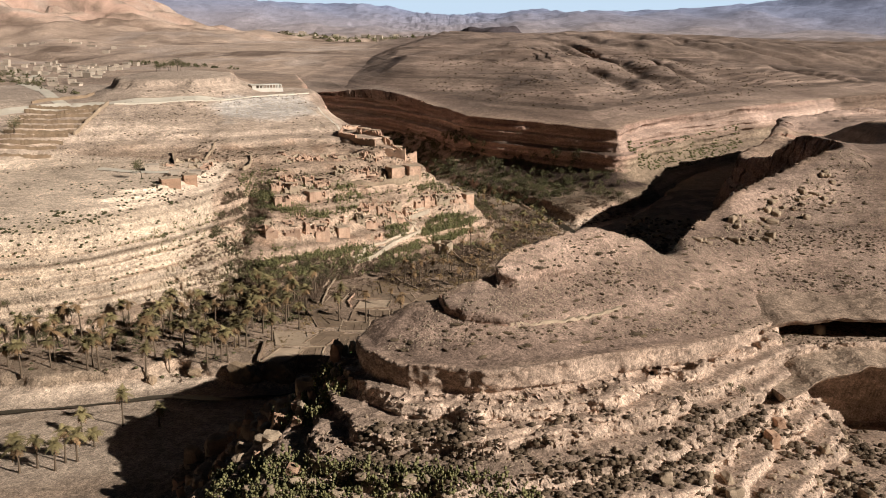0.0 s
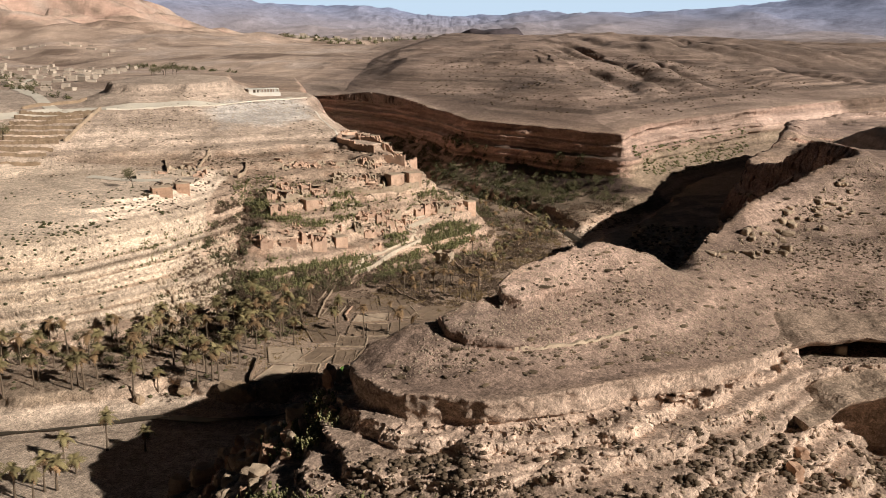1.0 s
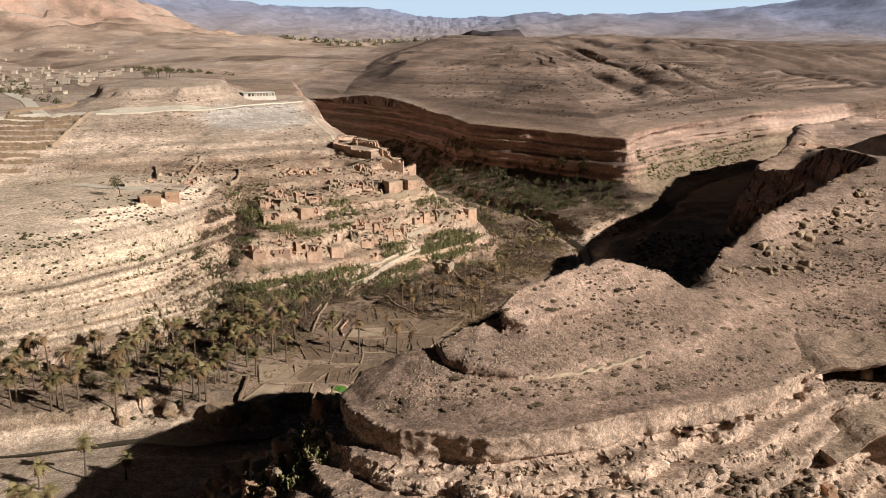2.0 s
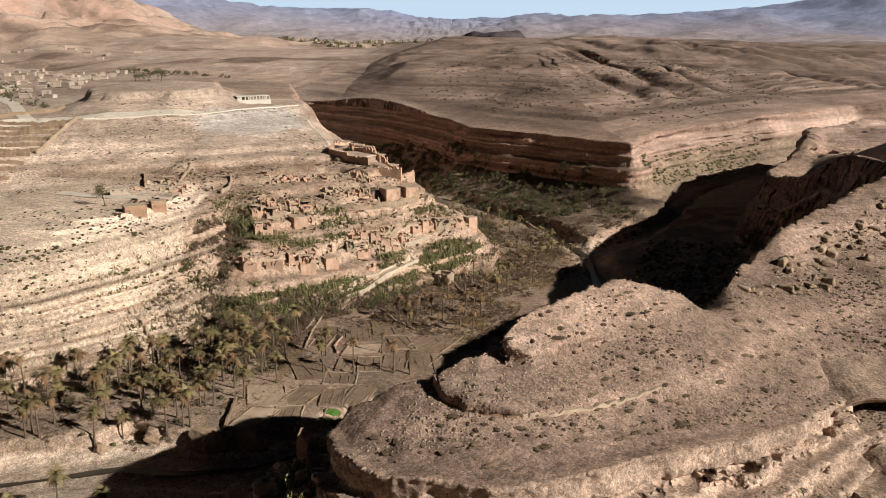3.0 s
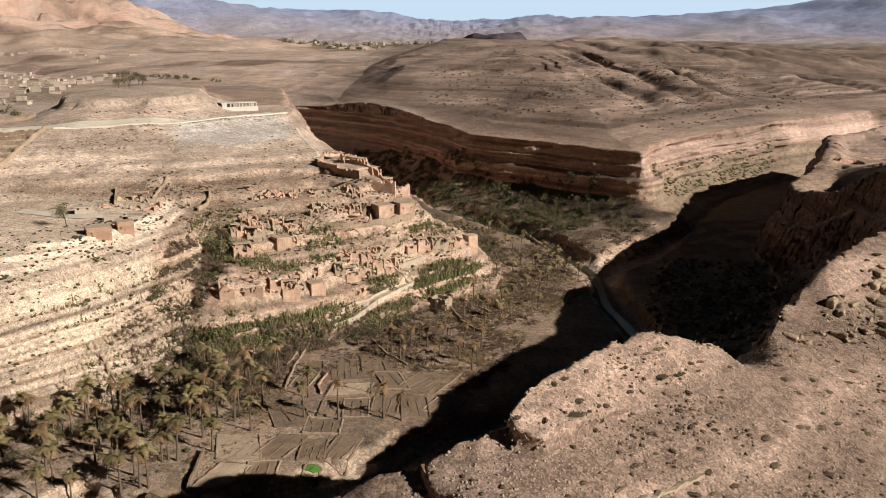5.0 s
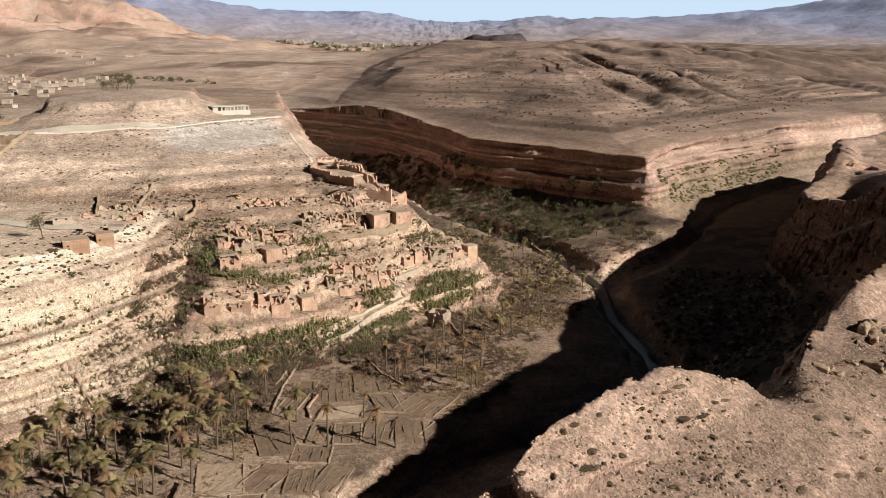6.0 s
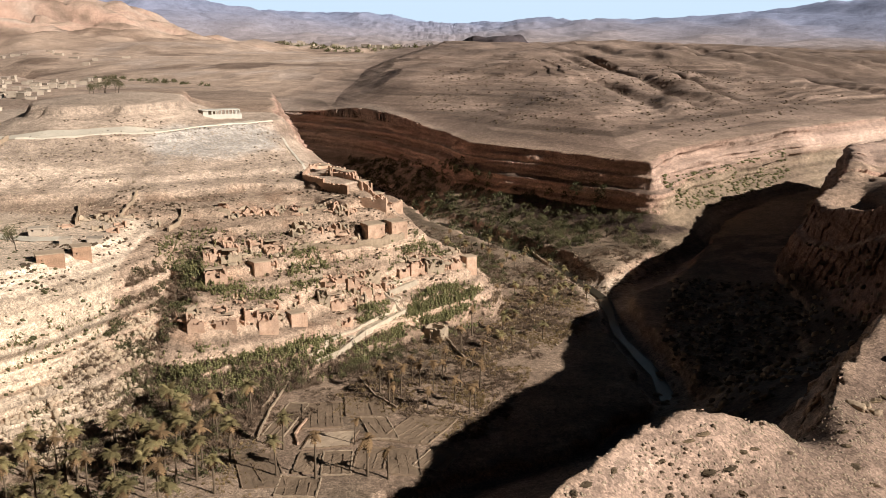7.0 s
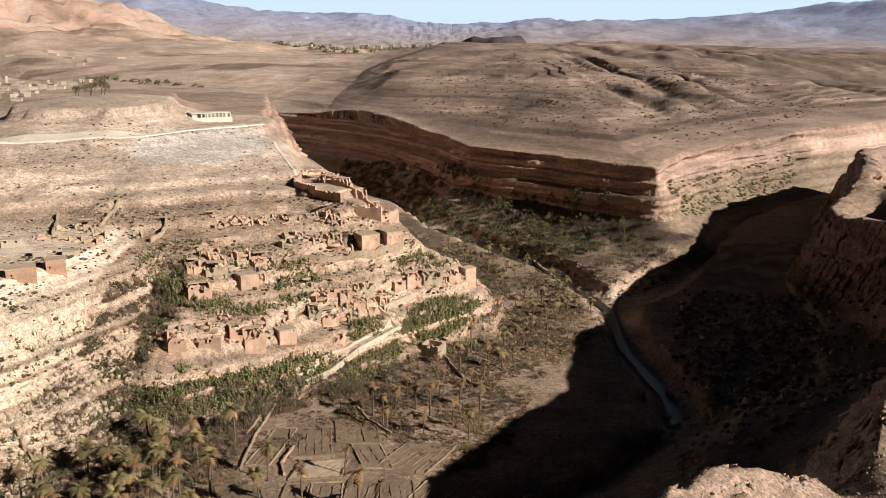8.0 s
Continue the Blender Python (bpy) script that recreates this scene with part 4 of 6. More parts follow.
def house(x, y, w, d, h, turn=0.0, roofed=False, ragged=1.0, seed=0, mat=None, label="", storeys=1, group="ruined village houses", plain=False):
    """A mud and stone house: four walls with openings, beams, and a roof where it still stands."""
    r = np.random.default_rng(seed + 1000)
    mat = mat or M_MUD
    c, s_ = math.cos(radians(turn)), math.sin(radians(turn))
    x, y, _ = spot(x, y)
    corners = [height(x + c * a * w / 2 - s_ * b * d / 2, y + s_ * a * w / 2 + c * b * d / 2) for a in (-1, 1) for b in (-1, 1)]
    lo, hi = min(corners) - 0.6, max(corners)
    base, top = 0.0, (hi - lo) * 0.55 + h
    name = "house" if plain else "village_house"
    ob = new(name)
    ob.matrix_world = pose(x, y, lo, 0, 0, turn)
    tagged(ob, label or ("roofed tan mud house on the rocky slope" if roofed else "roofless ruined mud house with broken walls"), "house", group)
    wear = 0.12 if roofed else ragged * 1.25
    step = 0.3 if roofed and not plain else 0.55
    for k, (length, px, py, rz) in enumerate(((w, 0, -d / 2 + 0.22, 0), (w, 0, d / 2 - 0.22, 0), (d - 0.9, -w / 2 + 0.22, 0, 90), (d - 0.9, w / 2 - 0.22, 0, 90))):
        ops = []
        g = top - h + 0.3
        if k == 0 and not roofed:
            ops.append((r.uniform(-0.2, 0.2) * length, g, 1.05, 1.9))
        for st in range(storeys):
            for q in (-0.3, 0.3):
                if r.random() < (0.75 if roofed else 0.45):
                    ops.append((q * length, g + 1.1 + st * 1.5, 1.05 * step, 0.42))
        shape = wall_shape(length, base, top - (0 if k != 1 else -0.1) - (0 if roofed else r.uniform(0, 0.5) * h * ragged), 0.44, r, wear, ops, step)
        wl = part("wall", shape, mat, ob)
        wl.matrix_local = pose(px, py, 0, 0, 0, rz)
    if roofed:
        slab = Shape().box((-w / 2 - 0.12, -d / 2 - 0.12, top - 0.08), (w / 2 + 0.12, d / 2 + 0.12, top + 0.16), None, 0.05)
        part("roof", slab, M_ROOF if not plain else mat, ob, "flat packed-earth roof")
    else:
        for k in range(int(r.integers(1, 4))):
            bx = r.uniform(-w * 0.35, w * 0.35)
            part("beam", Shape().tube([(bx, -d / 2, top - 0.9 - k * 0.2), (bx + r.uniform(-0.4, 0.4), d / 2, top - 1.0)], [0.09, 0.08], 6), M_BEAM, ob)
        if storeys > 1 or r.random() < 0.5:
            part("floor_slab", Shape().box((-w / 2 + 0.4, -d * 0.05, top - h + 2.2), (w / 2 - 0.4, d / 2 - 0.4, top - h + 2.42), None, 0.08), M_ROOF, ob)
        for k in range(2):
            length = (d if k else w) * r.uniform(0.5, 0.85)
            wl = part("inner_wall", wall_shape(length, base, top - r.uniform(0.1, 0.6) * h, 0.4, r, 1.5), mat, ob)
            wl.matrix_local = pose(r.uniform(-0.2, 0.2) * w, r.uniform(-0.2, 0.2) * d, 0, 0, 0, 90 * k + r.uniform(-12, 12))
        part("rubble", mesh_of("rubble", (rock_form(seed + 5, ICO2, 0.1)[0] * (w * 0.42, d * 0.42, 0.7) + (0, 0, top - h + 0.1), ICO2[1]), mat), mat, ob)
    return ob


RUINS = [(-59.4, 157.5, 4.0, 3.5, 2.6), (-55, 157, 3.6, 3.6, 2.8), (-51, 159, 4.6, 3.8, 3.0), (-45, 159, 3.8, 3.4, 2.8), (-42, 161.5, 3.6, 3.4, 2.7), (-37.3, 161, 4.2, 3.6, 2.5),
         (-33.5, 162, 3.8, 3.4, 2.5), (-29, 162.5, 3.4, 3.2, 2.3), (-57.8, 142.5, 4.0, 4.4, 4.6), (-52.3, 141.6, 5.8, 4.6, 4.0), (-42.7, 146, 6.0, 4.4, 3.2), (-40, 128.6, 5.6, 5.0, 5.4),
         (-28.6, 137.4, 3.4, 3.6, 5.2), (-25.5, 138.2, 5.4, 4.2, 3.4), (-22, 142.4, 3.8, 4.0, 5.6), (-16.8, 145.6, 3.8, 3.6, 3.4), (-15.4, 141.6, 3.7, 3.5, 3.4), (-12.6, 144.6, 3.8, 3.8, 3.8),
         (-0.6, 151.4, 6.0, 5.0, 5.2), (5, 153.4, 4.8, 4.2, 4.4), (-22.7, 134.2, 3.6, 3.2, 2.8), (-25.4, 134.2, 3.2, 3.2, 2.6), (-24.6, 142.2, 3.2, 3.6, 3.8), (-18.8, 141.2, 3.8, 3.8, 4.2),
         (-31, 142.4, 3.2, 3.4, 2.8), (-88.9, 152.5, 5.6, 4.2, 2.8), (-9.2, 148.2, 3.8, 3.6, 3.2), (-35.5, 146, 3.4, 3.2, 2.4)]
for k, (hx, hy, hw, hd, hh) in enumerate(RUINS):
    house(hx, hy, hw * 0.85, hd * 0.85, hh * 0.5, (k * 37) % 22 + 16, False, 1.1, k, M_MUD if k % 3 else M_STONE, storeys=2 if hh > 4.5 else 1)


def broken_walls(x, y, turn, seed):
    """The stump of a fallen house: two or three ragged walls and a heap of earth."""
    r = np.random.default_rng(seed)
    ob = new("ruin")
    ob.matrix_world = pose(*spot(x, y), 0, 0, turn)
    tagged(ob, "crumbling stump of a mud house with ragged walls", "ruin", "fallen house stumps")
    w, d = r.uniform(1.8, 3.4), r.uniform(1.6, 2.8)
    mat = M_MUD if r.random() < 0.65 else M_STONE
    for length, px, py, rz in ((w, 0, d / 2, 0), (d, w / 2, 0, 90), (d, -w / 2, 0, 90))[:int(r.integers(2, 4))]:
        h = r.uniform(0.6, 1.9)
        ops = [(r.uniform(-0.25, 0.25) * length, 0.9 + 0.3, 0.6, 0.9)] if r.random() < 0.4 else ()
        wl = part("wall", wall_shape(length, -0.9, h, 0.45, r, h * 0.75, ops, 0.4), mat, ob)
        wl.matrix_local = pose(px, py, 0, 0, 0, rz + r.uniform(-6, 6))
    v = rock_form(seed, ICO2, 0.1)[0] * (w * 0.5, d * 0.5, 0.55) + (0, -d * 0.2, 0.05)
    part("rubble", mesh_of("rubble", (v, ICO2[1]), mat), mat, ob)
    return ob


for seed, n, area in ((601, 9, [(-63, 146), (-42, 147.5), (-39, 141.5), (-56, 134)]), (602, 13, [(-31, 141.5), (-18, 147.6), (-9.4, 145.5), (-10.7, 142.7), (-27.6, 136.2)]),
                      (603, 8, [(-11, 150.4), (8, 160), (11, 155.7), (-6.6, 147.5)]), (604, 8, [(-58, 126.2), (-52.4, 130.4), (-35, 135), (-33.2, 131.8), (-44.7, 125), (-56.8, 123)]),
                      (605, 10, [(-61, 158), (-23, 163), (-22, 160), (-58, 154.5)]), (606, 6, [(-95, 149), (-87, 154.7), (-69, 150.5), (-80, 138), (-95, 140)]), (607, 7, [(-40, 156), (-18, 158), (-22, 152), (-40, 151)])):
    for k, (qx, qy) in enumerate(in_poly(int(1.6 * n), area, seed, 1.5)):
        broken_walls(qx, qy, 20 + (k * 47) % 30, seed * 20 + k)
STANDING = [(-17.6, 154.2, 5.2, 5.2, 3.1, 30, 2, True, "square two-storey tan mud house with small windows"), (-11.4, 157.6, 5.0, 5.0, 3.0, 30, 2, True, "square two-storey tan mud house beside its twin"),
            (-54.2, 136, 5.4, 4.4, 4.4, 26, 2, False, "mud house with an open loggia above the wall"), (-44.6, 140.6, 4.6, 3.8, 3.6, 36, 1, True, "small mud house with a flat roof"),
            (-48.6, 126.4, 5.0, 4.2, 3.6, 14, 2, False, "mud house with a pillared front and a patched roof"), (-33.6, 130.6, 4.2, 3.6, 3.2, 32, 1, True, "low mud house above the cactus slope"),
            (-54.9, 124.9, 3.8, 4.2, 4.6, 18, 1, False, "rounded mud house at the foot of the village"), (-43.4, 128.2, 3.4, 3.6, 5.4, 22, 2, False, "tall tower-like mud house in the lower village"),
            (-5.8, 150.8, 4.2, 4.0, 4.2, 30, 2, False, "mud house at the head of the stone steps"), (9.6, 155, 3.6, 3.2, 3.0, 34, 1, True, "small red mud house at the cliff end"),
            (-84, 127.6, 5.8, 4.0, 2.8, 28, 1, True, "low red mud house with a flat roof on the cliff brow"), (-80, 131, 4.0, 3.6, 3.0, 28, 1, True, "red mud house with pillars on the cliff brow")]
for k, (hx, hy, hw, hd, hh, ht, st, roof_on, text) in enumerate(STANDING):
    house(hx, hy, hw, hd, hh if hh < 3.2 else 0.62 * hh, ht, roof_on, 1.3, 60 + k, M_RED if hx < -70 else M_MUD, text, st)
for k, (hx, hy, hw, hd, hh) in enumerate([(-87, 136, 2.6, 2.2, 1.6), (-81, 137.2, 3.4, 2.4, 1.6), (-97, 140.5, 4.2, 3.4, 2.0)]):
    house(hx, hy, hw, hd, hh, 12, True, 0.1, 90 + k, M_BLOCK, "low pale cement house beside the track", 1, "cement houses", True)


def stone_wall(pts, height, thick, label, mat=None, seed=3, category="wall", group="", ragged=0.25):
    """A dry-stone or mud wall that follows the ground, with an uneven top."""
    r = np.random.default_rng(seed)
    q = on_ground(along(pts, 0.6))
    q[:, :2] += r.uniform(-0.08, 0.08, (len(q), 2))
    return tagged(new("stone_wall", bank_shape(q, thick / 2, height, r, ragged, 0.9).mesh("stone_wall", mat or M_SAND)), label, category, group)


def fort():
    """The walled granary on the spur: an outer wall round broken cells."""
    ob = new("walled_granary")
    ob.matrix_world = pose(*spot(-29, 173))
    tagged(ob, "ruined walled granary of red mud brick cells on a spur", "ruin")
    r = np.random.default_rng(5)
    ring = [(-41, 173.5), (-34, 169), (-26, 165.2), (-14.5, 161.3), (-10.5, 166), (-13, 171), (-21, 175.5), (-30, 180.5), (-36, 184.5), (-41, 181.5)]
    ring = [tuple(p[:2]) for p in on_ground(ring)]
    inv = ob.matrix_world.inverted()
    def put(a, b, h, ragged, name="wall", thick=0.6):
        length = math.hypot(b[0] - a[0], b[1] - a[1])
        g = [height(*a), height(*b), height((a[0] + b[0]) / 2, (a[1] + b[1]) / 2)]
        lo = min(g) - 0.8
        top = (sum(g) / 3 - lo) + h
        wl = part(name, wall_shape(length + thick, 0, top, thick, r, ragged, [(r.uniform(-0.3, 0.3) * length, top - h * 0.6, 0.6, 0.7)] if r.random() < 0.4 else ()), M_MUD, ob)
        wl.matrix_local = inv @ pose((a[0] + b[0]) / 2, (a[1] + b[1]) / 2, lo, 0, 0, math.degrees(math.atan2(b[1] - a[1], b[0] - a[0])))
    for k, (a, b) in enumerate(zip(ring, ring[1:] + ring[:1])):
        put(a, b, 2.6 if k < 4 else 1.8, 0.9, "outer_wall", 0.7)
    for k in range(40):
        u, v = r.uniform(0.08, 0.92), r.uniform(0.15, 0.85)
        a = tuple(spot(-39 + 25 * u + 3 * v, 175 - 10 * u + 8 * v)[:2])
        ang = radians(-42 + (90 if k % 2 else 0) + r.uniform(-8, 8))
        ln = r.uniform(2.5, 6)
        put(a, (a[0] + ln * math.cos(ang), a[1] + ln * math.sin(ang)), r.uniform(1.2, 2.8), 1.3, "cell_wall", 0.45)
    for k in range(5):
        x, y, z = spot(-36 + 4.4 * k, 179 - 2.6 * k)
        sl = part("roof", Shape().box((-2, -1.8, 2.2), (2, 1.8, 2.45), None, 0.15), M_ROOF, ob)
        sl.matrix_local = inv @ pose(x, y, z, 0, 0, -42)
    return ob


fort()


def stairway():
    """The long stone stair down to the gardens, each tread a slab, with low side walls."""
    ob = new("stone_steps")
    tagged(ob, "long pale stone stairway between low walls through cactus", "steps")
    line = [(-5.9, 147.4), (-13.2, 142.6), (-8.6, 140.4), (-18.5, 131.6), (-24.3, 127.2), (-29, 124.2)]
    line = [tuple(p[:2]) for p in on_ground(line)]
    tread = Shape().box((-0.24, -0.95, -0.35), (0.24, 0.95, 0.0), None, 0.02).mesh("step", M_STEP)
    for k, ((ax, ay), (bx, by)) in enumerate(zip(line, line[1:])):
        n = int(math.hypot(bx - ax, by - ay) / 0.46)
        yaw = math.degrees(math.atan2(by - ay, bx - ax))
        for i in range(n):
            t = (i + 0.5) / n
            x, y = ax + (bx - ax) * t, ay + (by - ay) * t
            z0, z1 = height(ax, ay), height(bx, by)
            st = part("step", tread, M_STEP, ob)
            st.matrix_local = pose(x, y, max(z0 + (z1 - z0) * t, height(x, y)) + 0.16, 0, 0, yaw)
        nx, ny = -math.sin(radians(yaw)), math.cos(radians(yaw))
        for side in (-1.2, 1.2):
            m, q = max(3, n // 2), []
            for i in range(m + 1):
                u = i / m
                x, y = ax + (bx - ax) * u + nx * side, ay + (by - ay) * u + ny * side
                q.append((x, y, max(height(ax, ay) * (1 - u) + height(bx, by) * u, height(x, y))))
            s = bank_shape(q, 0.24, 0.62, np.random.default_rng(k), 0.12, 0.9)
            part("side_wall", s, M_STEP, ob)
    return ob


stairway()
GARDEN = "low garden walls"
stone_wall([(-29, 124.2), (-33.4, 120.5), (-35, 112), (-35.2, 104)], 0.6, 0.4, "low pale stone wall along the garden path", seed=5, group=GARDEN)
stone_wall([(-31.4, 124), (-35, 119.8), (-37, 112)], 0.45, 0.4, "low pale stone wall along the garden path", seed=6, group=GARDEN)
stone_wall([(0.5, 138), (4, 134), (8, 127.6), (11.8, 125)], 0.8, 0.5, "broken stone garden wall below the hut", seed=7, group=GARDEN)
stone_wall([(-17.5, 121.4), (-13, 116), (-7.8, 112.6)], 0.55, 0.5, "crumbling stone wall between garden plots", seed=8, group=GARDEN)
stone_wall([(-26.5, 103.2), (-27.8, 105.5), (-26.4, 109)], 0.6, 0.5, "curved mud wall of a garden cistern", seed=9, group=GARDEN, mat=M_MUD)
stone_wall([(-45.7, 88), (-45.2, 84), (-45, 80)], 1.0, 0.5, "pale mud wall on the river bank", seed=10, group=GARDEN, mat=M_SOIL)
stone_wall([(-78.2, 108.2), (-72.3, 103.4), (-67.7, 96.8), (-64, 93)], 1.0, 0.5, "winding stone wall down the scree", seed=11, group=GARDEN)
stone_wall([(44.7, 178.4), (39.8, 191), (35.4, 201)], 1.6, 0.7, "stone terrace wall along the river", seed=12, group=GARDEN)
stone_wall([(-70.5, 148.1), (-69, 151), (-70, 156)], 1.4, 0.5, "broken wall on the hillside", seed=13, group=GARDEN)
stone_wall([(-93.1, 147.1), (-97, 153), (-99, 157)], 1.3, 0.5, "broken wall on the hillside", seed=14, group=GARDEN)
stone_wall([(-85.8, 152.7), (-84.9, 161.3)], 1.1, 0.5, "broken wall on the hillside", seed=15, group=GARDEN)
stone_wall([(-21, 150.5), (-27, 149), (-34, 148.6), (-40, 146)], 1.2, 0.6, "pale terrace wall below the twin houses", seed=16, group=GARDEN)
stone_wall([(-9, 155.8), (-15, 152.4), (-21.5, 150.6)], 1.8, 0.6, "pale terrace wall below the twin houses", seed=17, group=GARDEN)
stone_wall([(-0.4, 61), (0.6, 59.2), (3.3, 57.9), (7, 57.2), (10.7, 57)], 0.6, 0.5, "low red stone retaining wall across the mesa top", M_CURB, 18, ragged=0.1)
stone_wall([(10.7, 57), (15, 57.4), (20.2, 58.6), (26, 60.4), (31, 62.2)], 0.4, 0.7, "row of pale stones across the mesa top", M_STONE, 19, ragged=0.8)
house(0.4, 135.6, 5.2, 4.0, 3.0, -32, False, 0.4, 120, M_STONE, "roofless stone garden hut with straight walls")


# ---- gardens ----
def plot(x0, y0, x1, y1, turn, ridges, mat, label, seed):
    """A garden bed: a soil sheet laid on the terrace with raised edges and furrows."""
    ob = new("garden_plot")
    cx, cy, _ = spot((x0 + x1) / 2, (y0 + y1) / 2)
    ob.matrix_world = pose(cx, cy, 0, 0, 0, turn)
    tagged(ob, label, "garden plot", "garden plots")
    w, d = x1 - x0, 1.95 * (y1 - y0)
    m = ob.matrix_world

    def z_at(px, py):
        q = m @ Vector((px, py, 0))
        return q.x, q.y

    nx, ny = max(3, int(w / 0.5)), max(3, int(d / 0.5))
    grid = [(-w / 2 + w * i / nx, -d / 2 + d * j / ny) for j in range(ny + 1) for i in range(nx + 1)]
    wp = [height(*z_at(*p)) for p in grid]
    s = Shape()
    r = np.random.default_rng(seed)
    skew = r.uniform(-0.35, 0.35)
    s.v = [Vector((p[0] + skew * p[1], p[1], g + 0.14 + (0.015 * math.sin(p[0] * 7) if ridges else 0) + r.uniform(-0.045, 0.045))) for p, g in zip(grid, wp)]
    s.f = [(j * (nx + 1) + i, j * (nx + 1) + i + 1, (j + 1) * (nx + 1) + i + 1, (j + 1) * (nx + 1) + i) for j in range(ny) for i in range(nx)]
    part("soil", s, mat, ob)
    ka, kb = skew * d / 2, -skew * d / 2
    for a, b in (((-w / 2 + kb, -d / 2), (w / 2 + kb, -d / 2)), ((w / 2 + kb, -d / 2), (w / 2 + ka, d / 2)), ((w / 2 + ka, d / 2), (-w / 2 + ka, d / 2)), ((-w / 2 + ka, d / 2), (-w / 2 + kb, -d / 2))):
        q = [(px, py, height(*z_at(px, py))) for px, py in along([a, b], 0.7)]
        e = bank_shape(q, 0.22, 0.32, r, 0.6, 0.3, 0.6)
        part("earth_edge", e, M_SOIL if seed % 3 else M_SAND, ob)
    for k in range(ridges):
        px = -w / 2 + w * (k + 1) / (ridges + 1) + r.uniform(-0.3, 0.3)
        q = [(px + r.uniform(-0.08, 0.08), py, height(*z_at(px, py))) for px, py in along([(px + kb, -d * 0.46), (px + ka, d * r.uniform(0.1, 0.46))], 0.8)]
        e = bank_shape(q, 0.15, 0.26, r, 0.5, 0.2, 0.5)
        part("furrow_ridge", e, M_SOIL, ob)
    return ob


PLOTS = [(-33, 105, -28.6, 113.6, 4, 2), (-27.6, 107, -19.4, 113.6, 2, 4), (-19, 110.2, -10.4, 115.4, -4, 2), (-13.6, 104.6, -8, 110, 3, 2), (-7.4, 103.6, 2.6, 110.4, -3, 4), (-25.6, 97, -21.4, 101.6, 1, 1),
         (-20.6, 96.8, -15, 101.8, 0, 2), (-14.4, 97.6, -8.6, 102.6, 2, 2), (-8, 97, -2, 102.4, 2, 2), (-1.4, 98, 4.6, 103, -4, 2), (-25, 102.6, -15.4, 106.2, 2, 0), (-36, 94, -28, 101, 0, 1),
         (-43.6, 86.4, -35, 92, 2, 0), (-34, 86.8, -27.8, 92.2, -2, 1), (-43, 80.6, -36.6, 85.6, 0, 0), (-36, 81.6, -30, 86, 0, 2), (-27, 86.4, -22, 91, 0, 3), (-21.4, 86.6, -16.4, 92, 0, 3), (-27.6, 92.4, -20, 96.2, 0, 3)]
for k, (x0, y0, x1, y1, turn, rid) in enumerate(PLOTS):
    plot(x0, y0, x1, y1, turn + (k * 53) % 19 - 9, rid, M_SOIL if rid else M_ROOF, "bare brown garden bed with earth edges and furrows" if rid else "bare levelled garden bed of pale earth", k)
plot(-25.2, 83.8, -22.4, 85.2, 0, 0, M_CROP, "small bright green bed of young crop", 41)


# ---- palms and trees ----
def palm_form(seed, height, dead=False):
    r = np.random.default_rng(seed)
    bend = Vector((r.uniform(-0.05, 0.05), r.uniform(-0.05, 0.05), 0))
    line = [Vector((0, 0, -0.6))] + [bend * (height * t) * t * 1.3 + Vector((0, 0, height * t)) for t in (0.12, 0.35, 0.6, 0.82, 1.0)]
    trunk = Shape().tube(line, [0.34, 0.24, 0.18, 0.16, 0.17, 0.22], 8)
    head, crown, skirt = line[-1], Shape(), Shape()

    def frond(target, azim, rise, length, droop, leaflets=9):
        d = Vector((math.cos(azim), math.sin(azim), 0))
        side = Vector((-d.y, d.x, 0))
        prev = None
        for i in range(leaflets + 1):
            t = i / leaflets
            p = head + d * (length * t * math.cos(rise)) + Vector((0, 0, length * (math.sin(rise) * t - droop * t * t)))
            if prev is not None:
                ln = 0.78 * math.sin(math.pi * min(1, 0.18 + 0.8 * t)) + 0.1
                along = (p - prev)
                for sgn in (-1, 1):
                    tip = prev + side * sgn * ln + along * 0.9 + Vector((0, 0, -0.22 * ln))
                    target.tri(prev - along * 0.1, p, tip)
                up = Vector((0, 0, 0.035))
                target.tri(prev - side * 0.04, prev + side * 0.04, p + up)
            prev = p

    n = 6 if dead else int(r.integers(17, 23))
    for k in range(n):
        frond(crown, 2.4 * k + r.uniform(-0.3, 0.3), r.uniform(-0.1, 1.25), r.uniform(2.0, 2.9), r.uniform(0.35, 0.75))
    for k in range(int(r.integers(10, 18)) if not dead else 8):
        frond(skirt, r.uniform(0, 6.3), r.uniform(-1.3, -0.5), r.uniform(1.2, 2.2), r.uniform(0.2, 0.5), 6)
    return trunk, crown, skirt


PALM_KINDS = []
for k, (hgt, dead) in enumerate([(6.4, False), (7.6, False), (5.2, False), (3.0, False), (7.0, False), (1.2, False), (8.5, True), (7.0, True)]):
    tr, cr, sk = palm_form(k + 11, hgt, dead)
    PALM_KINDS.append((tr.mesh("trunk", M_TRUNK, True), cr.mesh("crown", M_DRY if dead else M_FROND), sk.mesh("dry_skirt", M_DRY)))


def palm(x, y, z, kind, scale, yaw):
    dead = kind >= 6
    ob = new("palm_tree")
    ob.matrix_world = pose(x, y, z, 0, 0, yaw) @ Matrix.Scale(scale, 4)
    tagged(ob, "dead date palm with a few dry fronds on a thin trunk" if dead else ("young date palm with arching dusty green fronds" if kind in (3, 5) else "date palm with dusty green fronds and a dry skirt"),
           "palm tree", "palms of the valley grove")
    tr, cr, sk = PALM_KINDS[kind]
    part("trunk", tr, None, ob)
    part("crown", cr, None, ob)
    part("dry_skirt", sk, None, ob)
    return ob


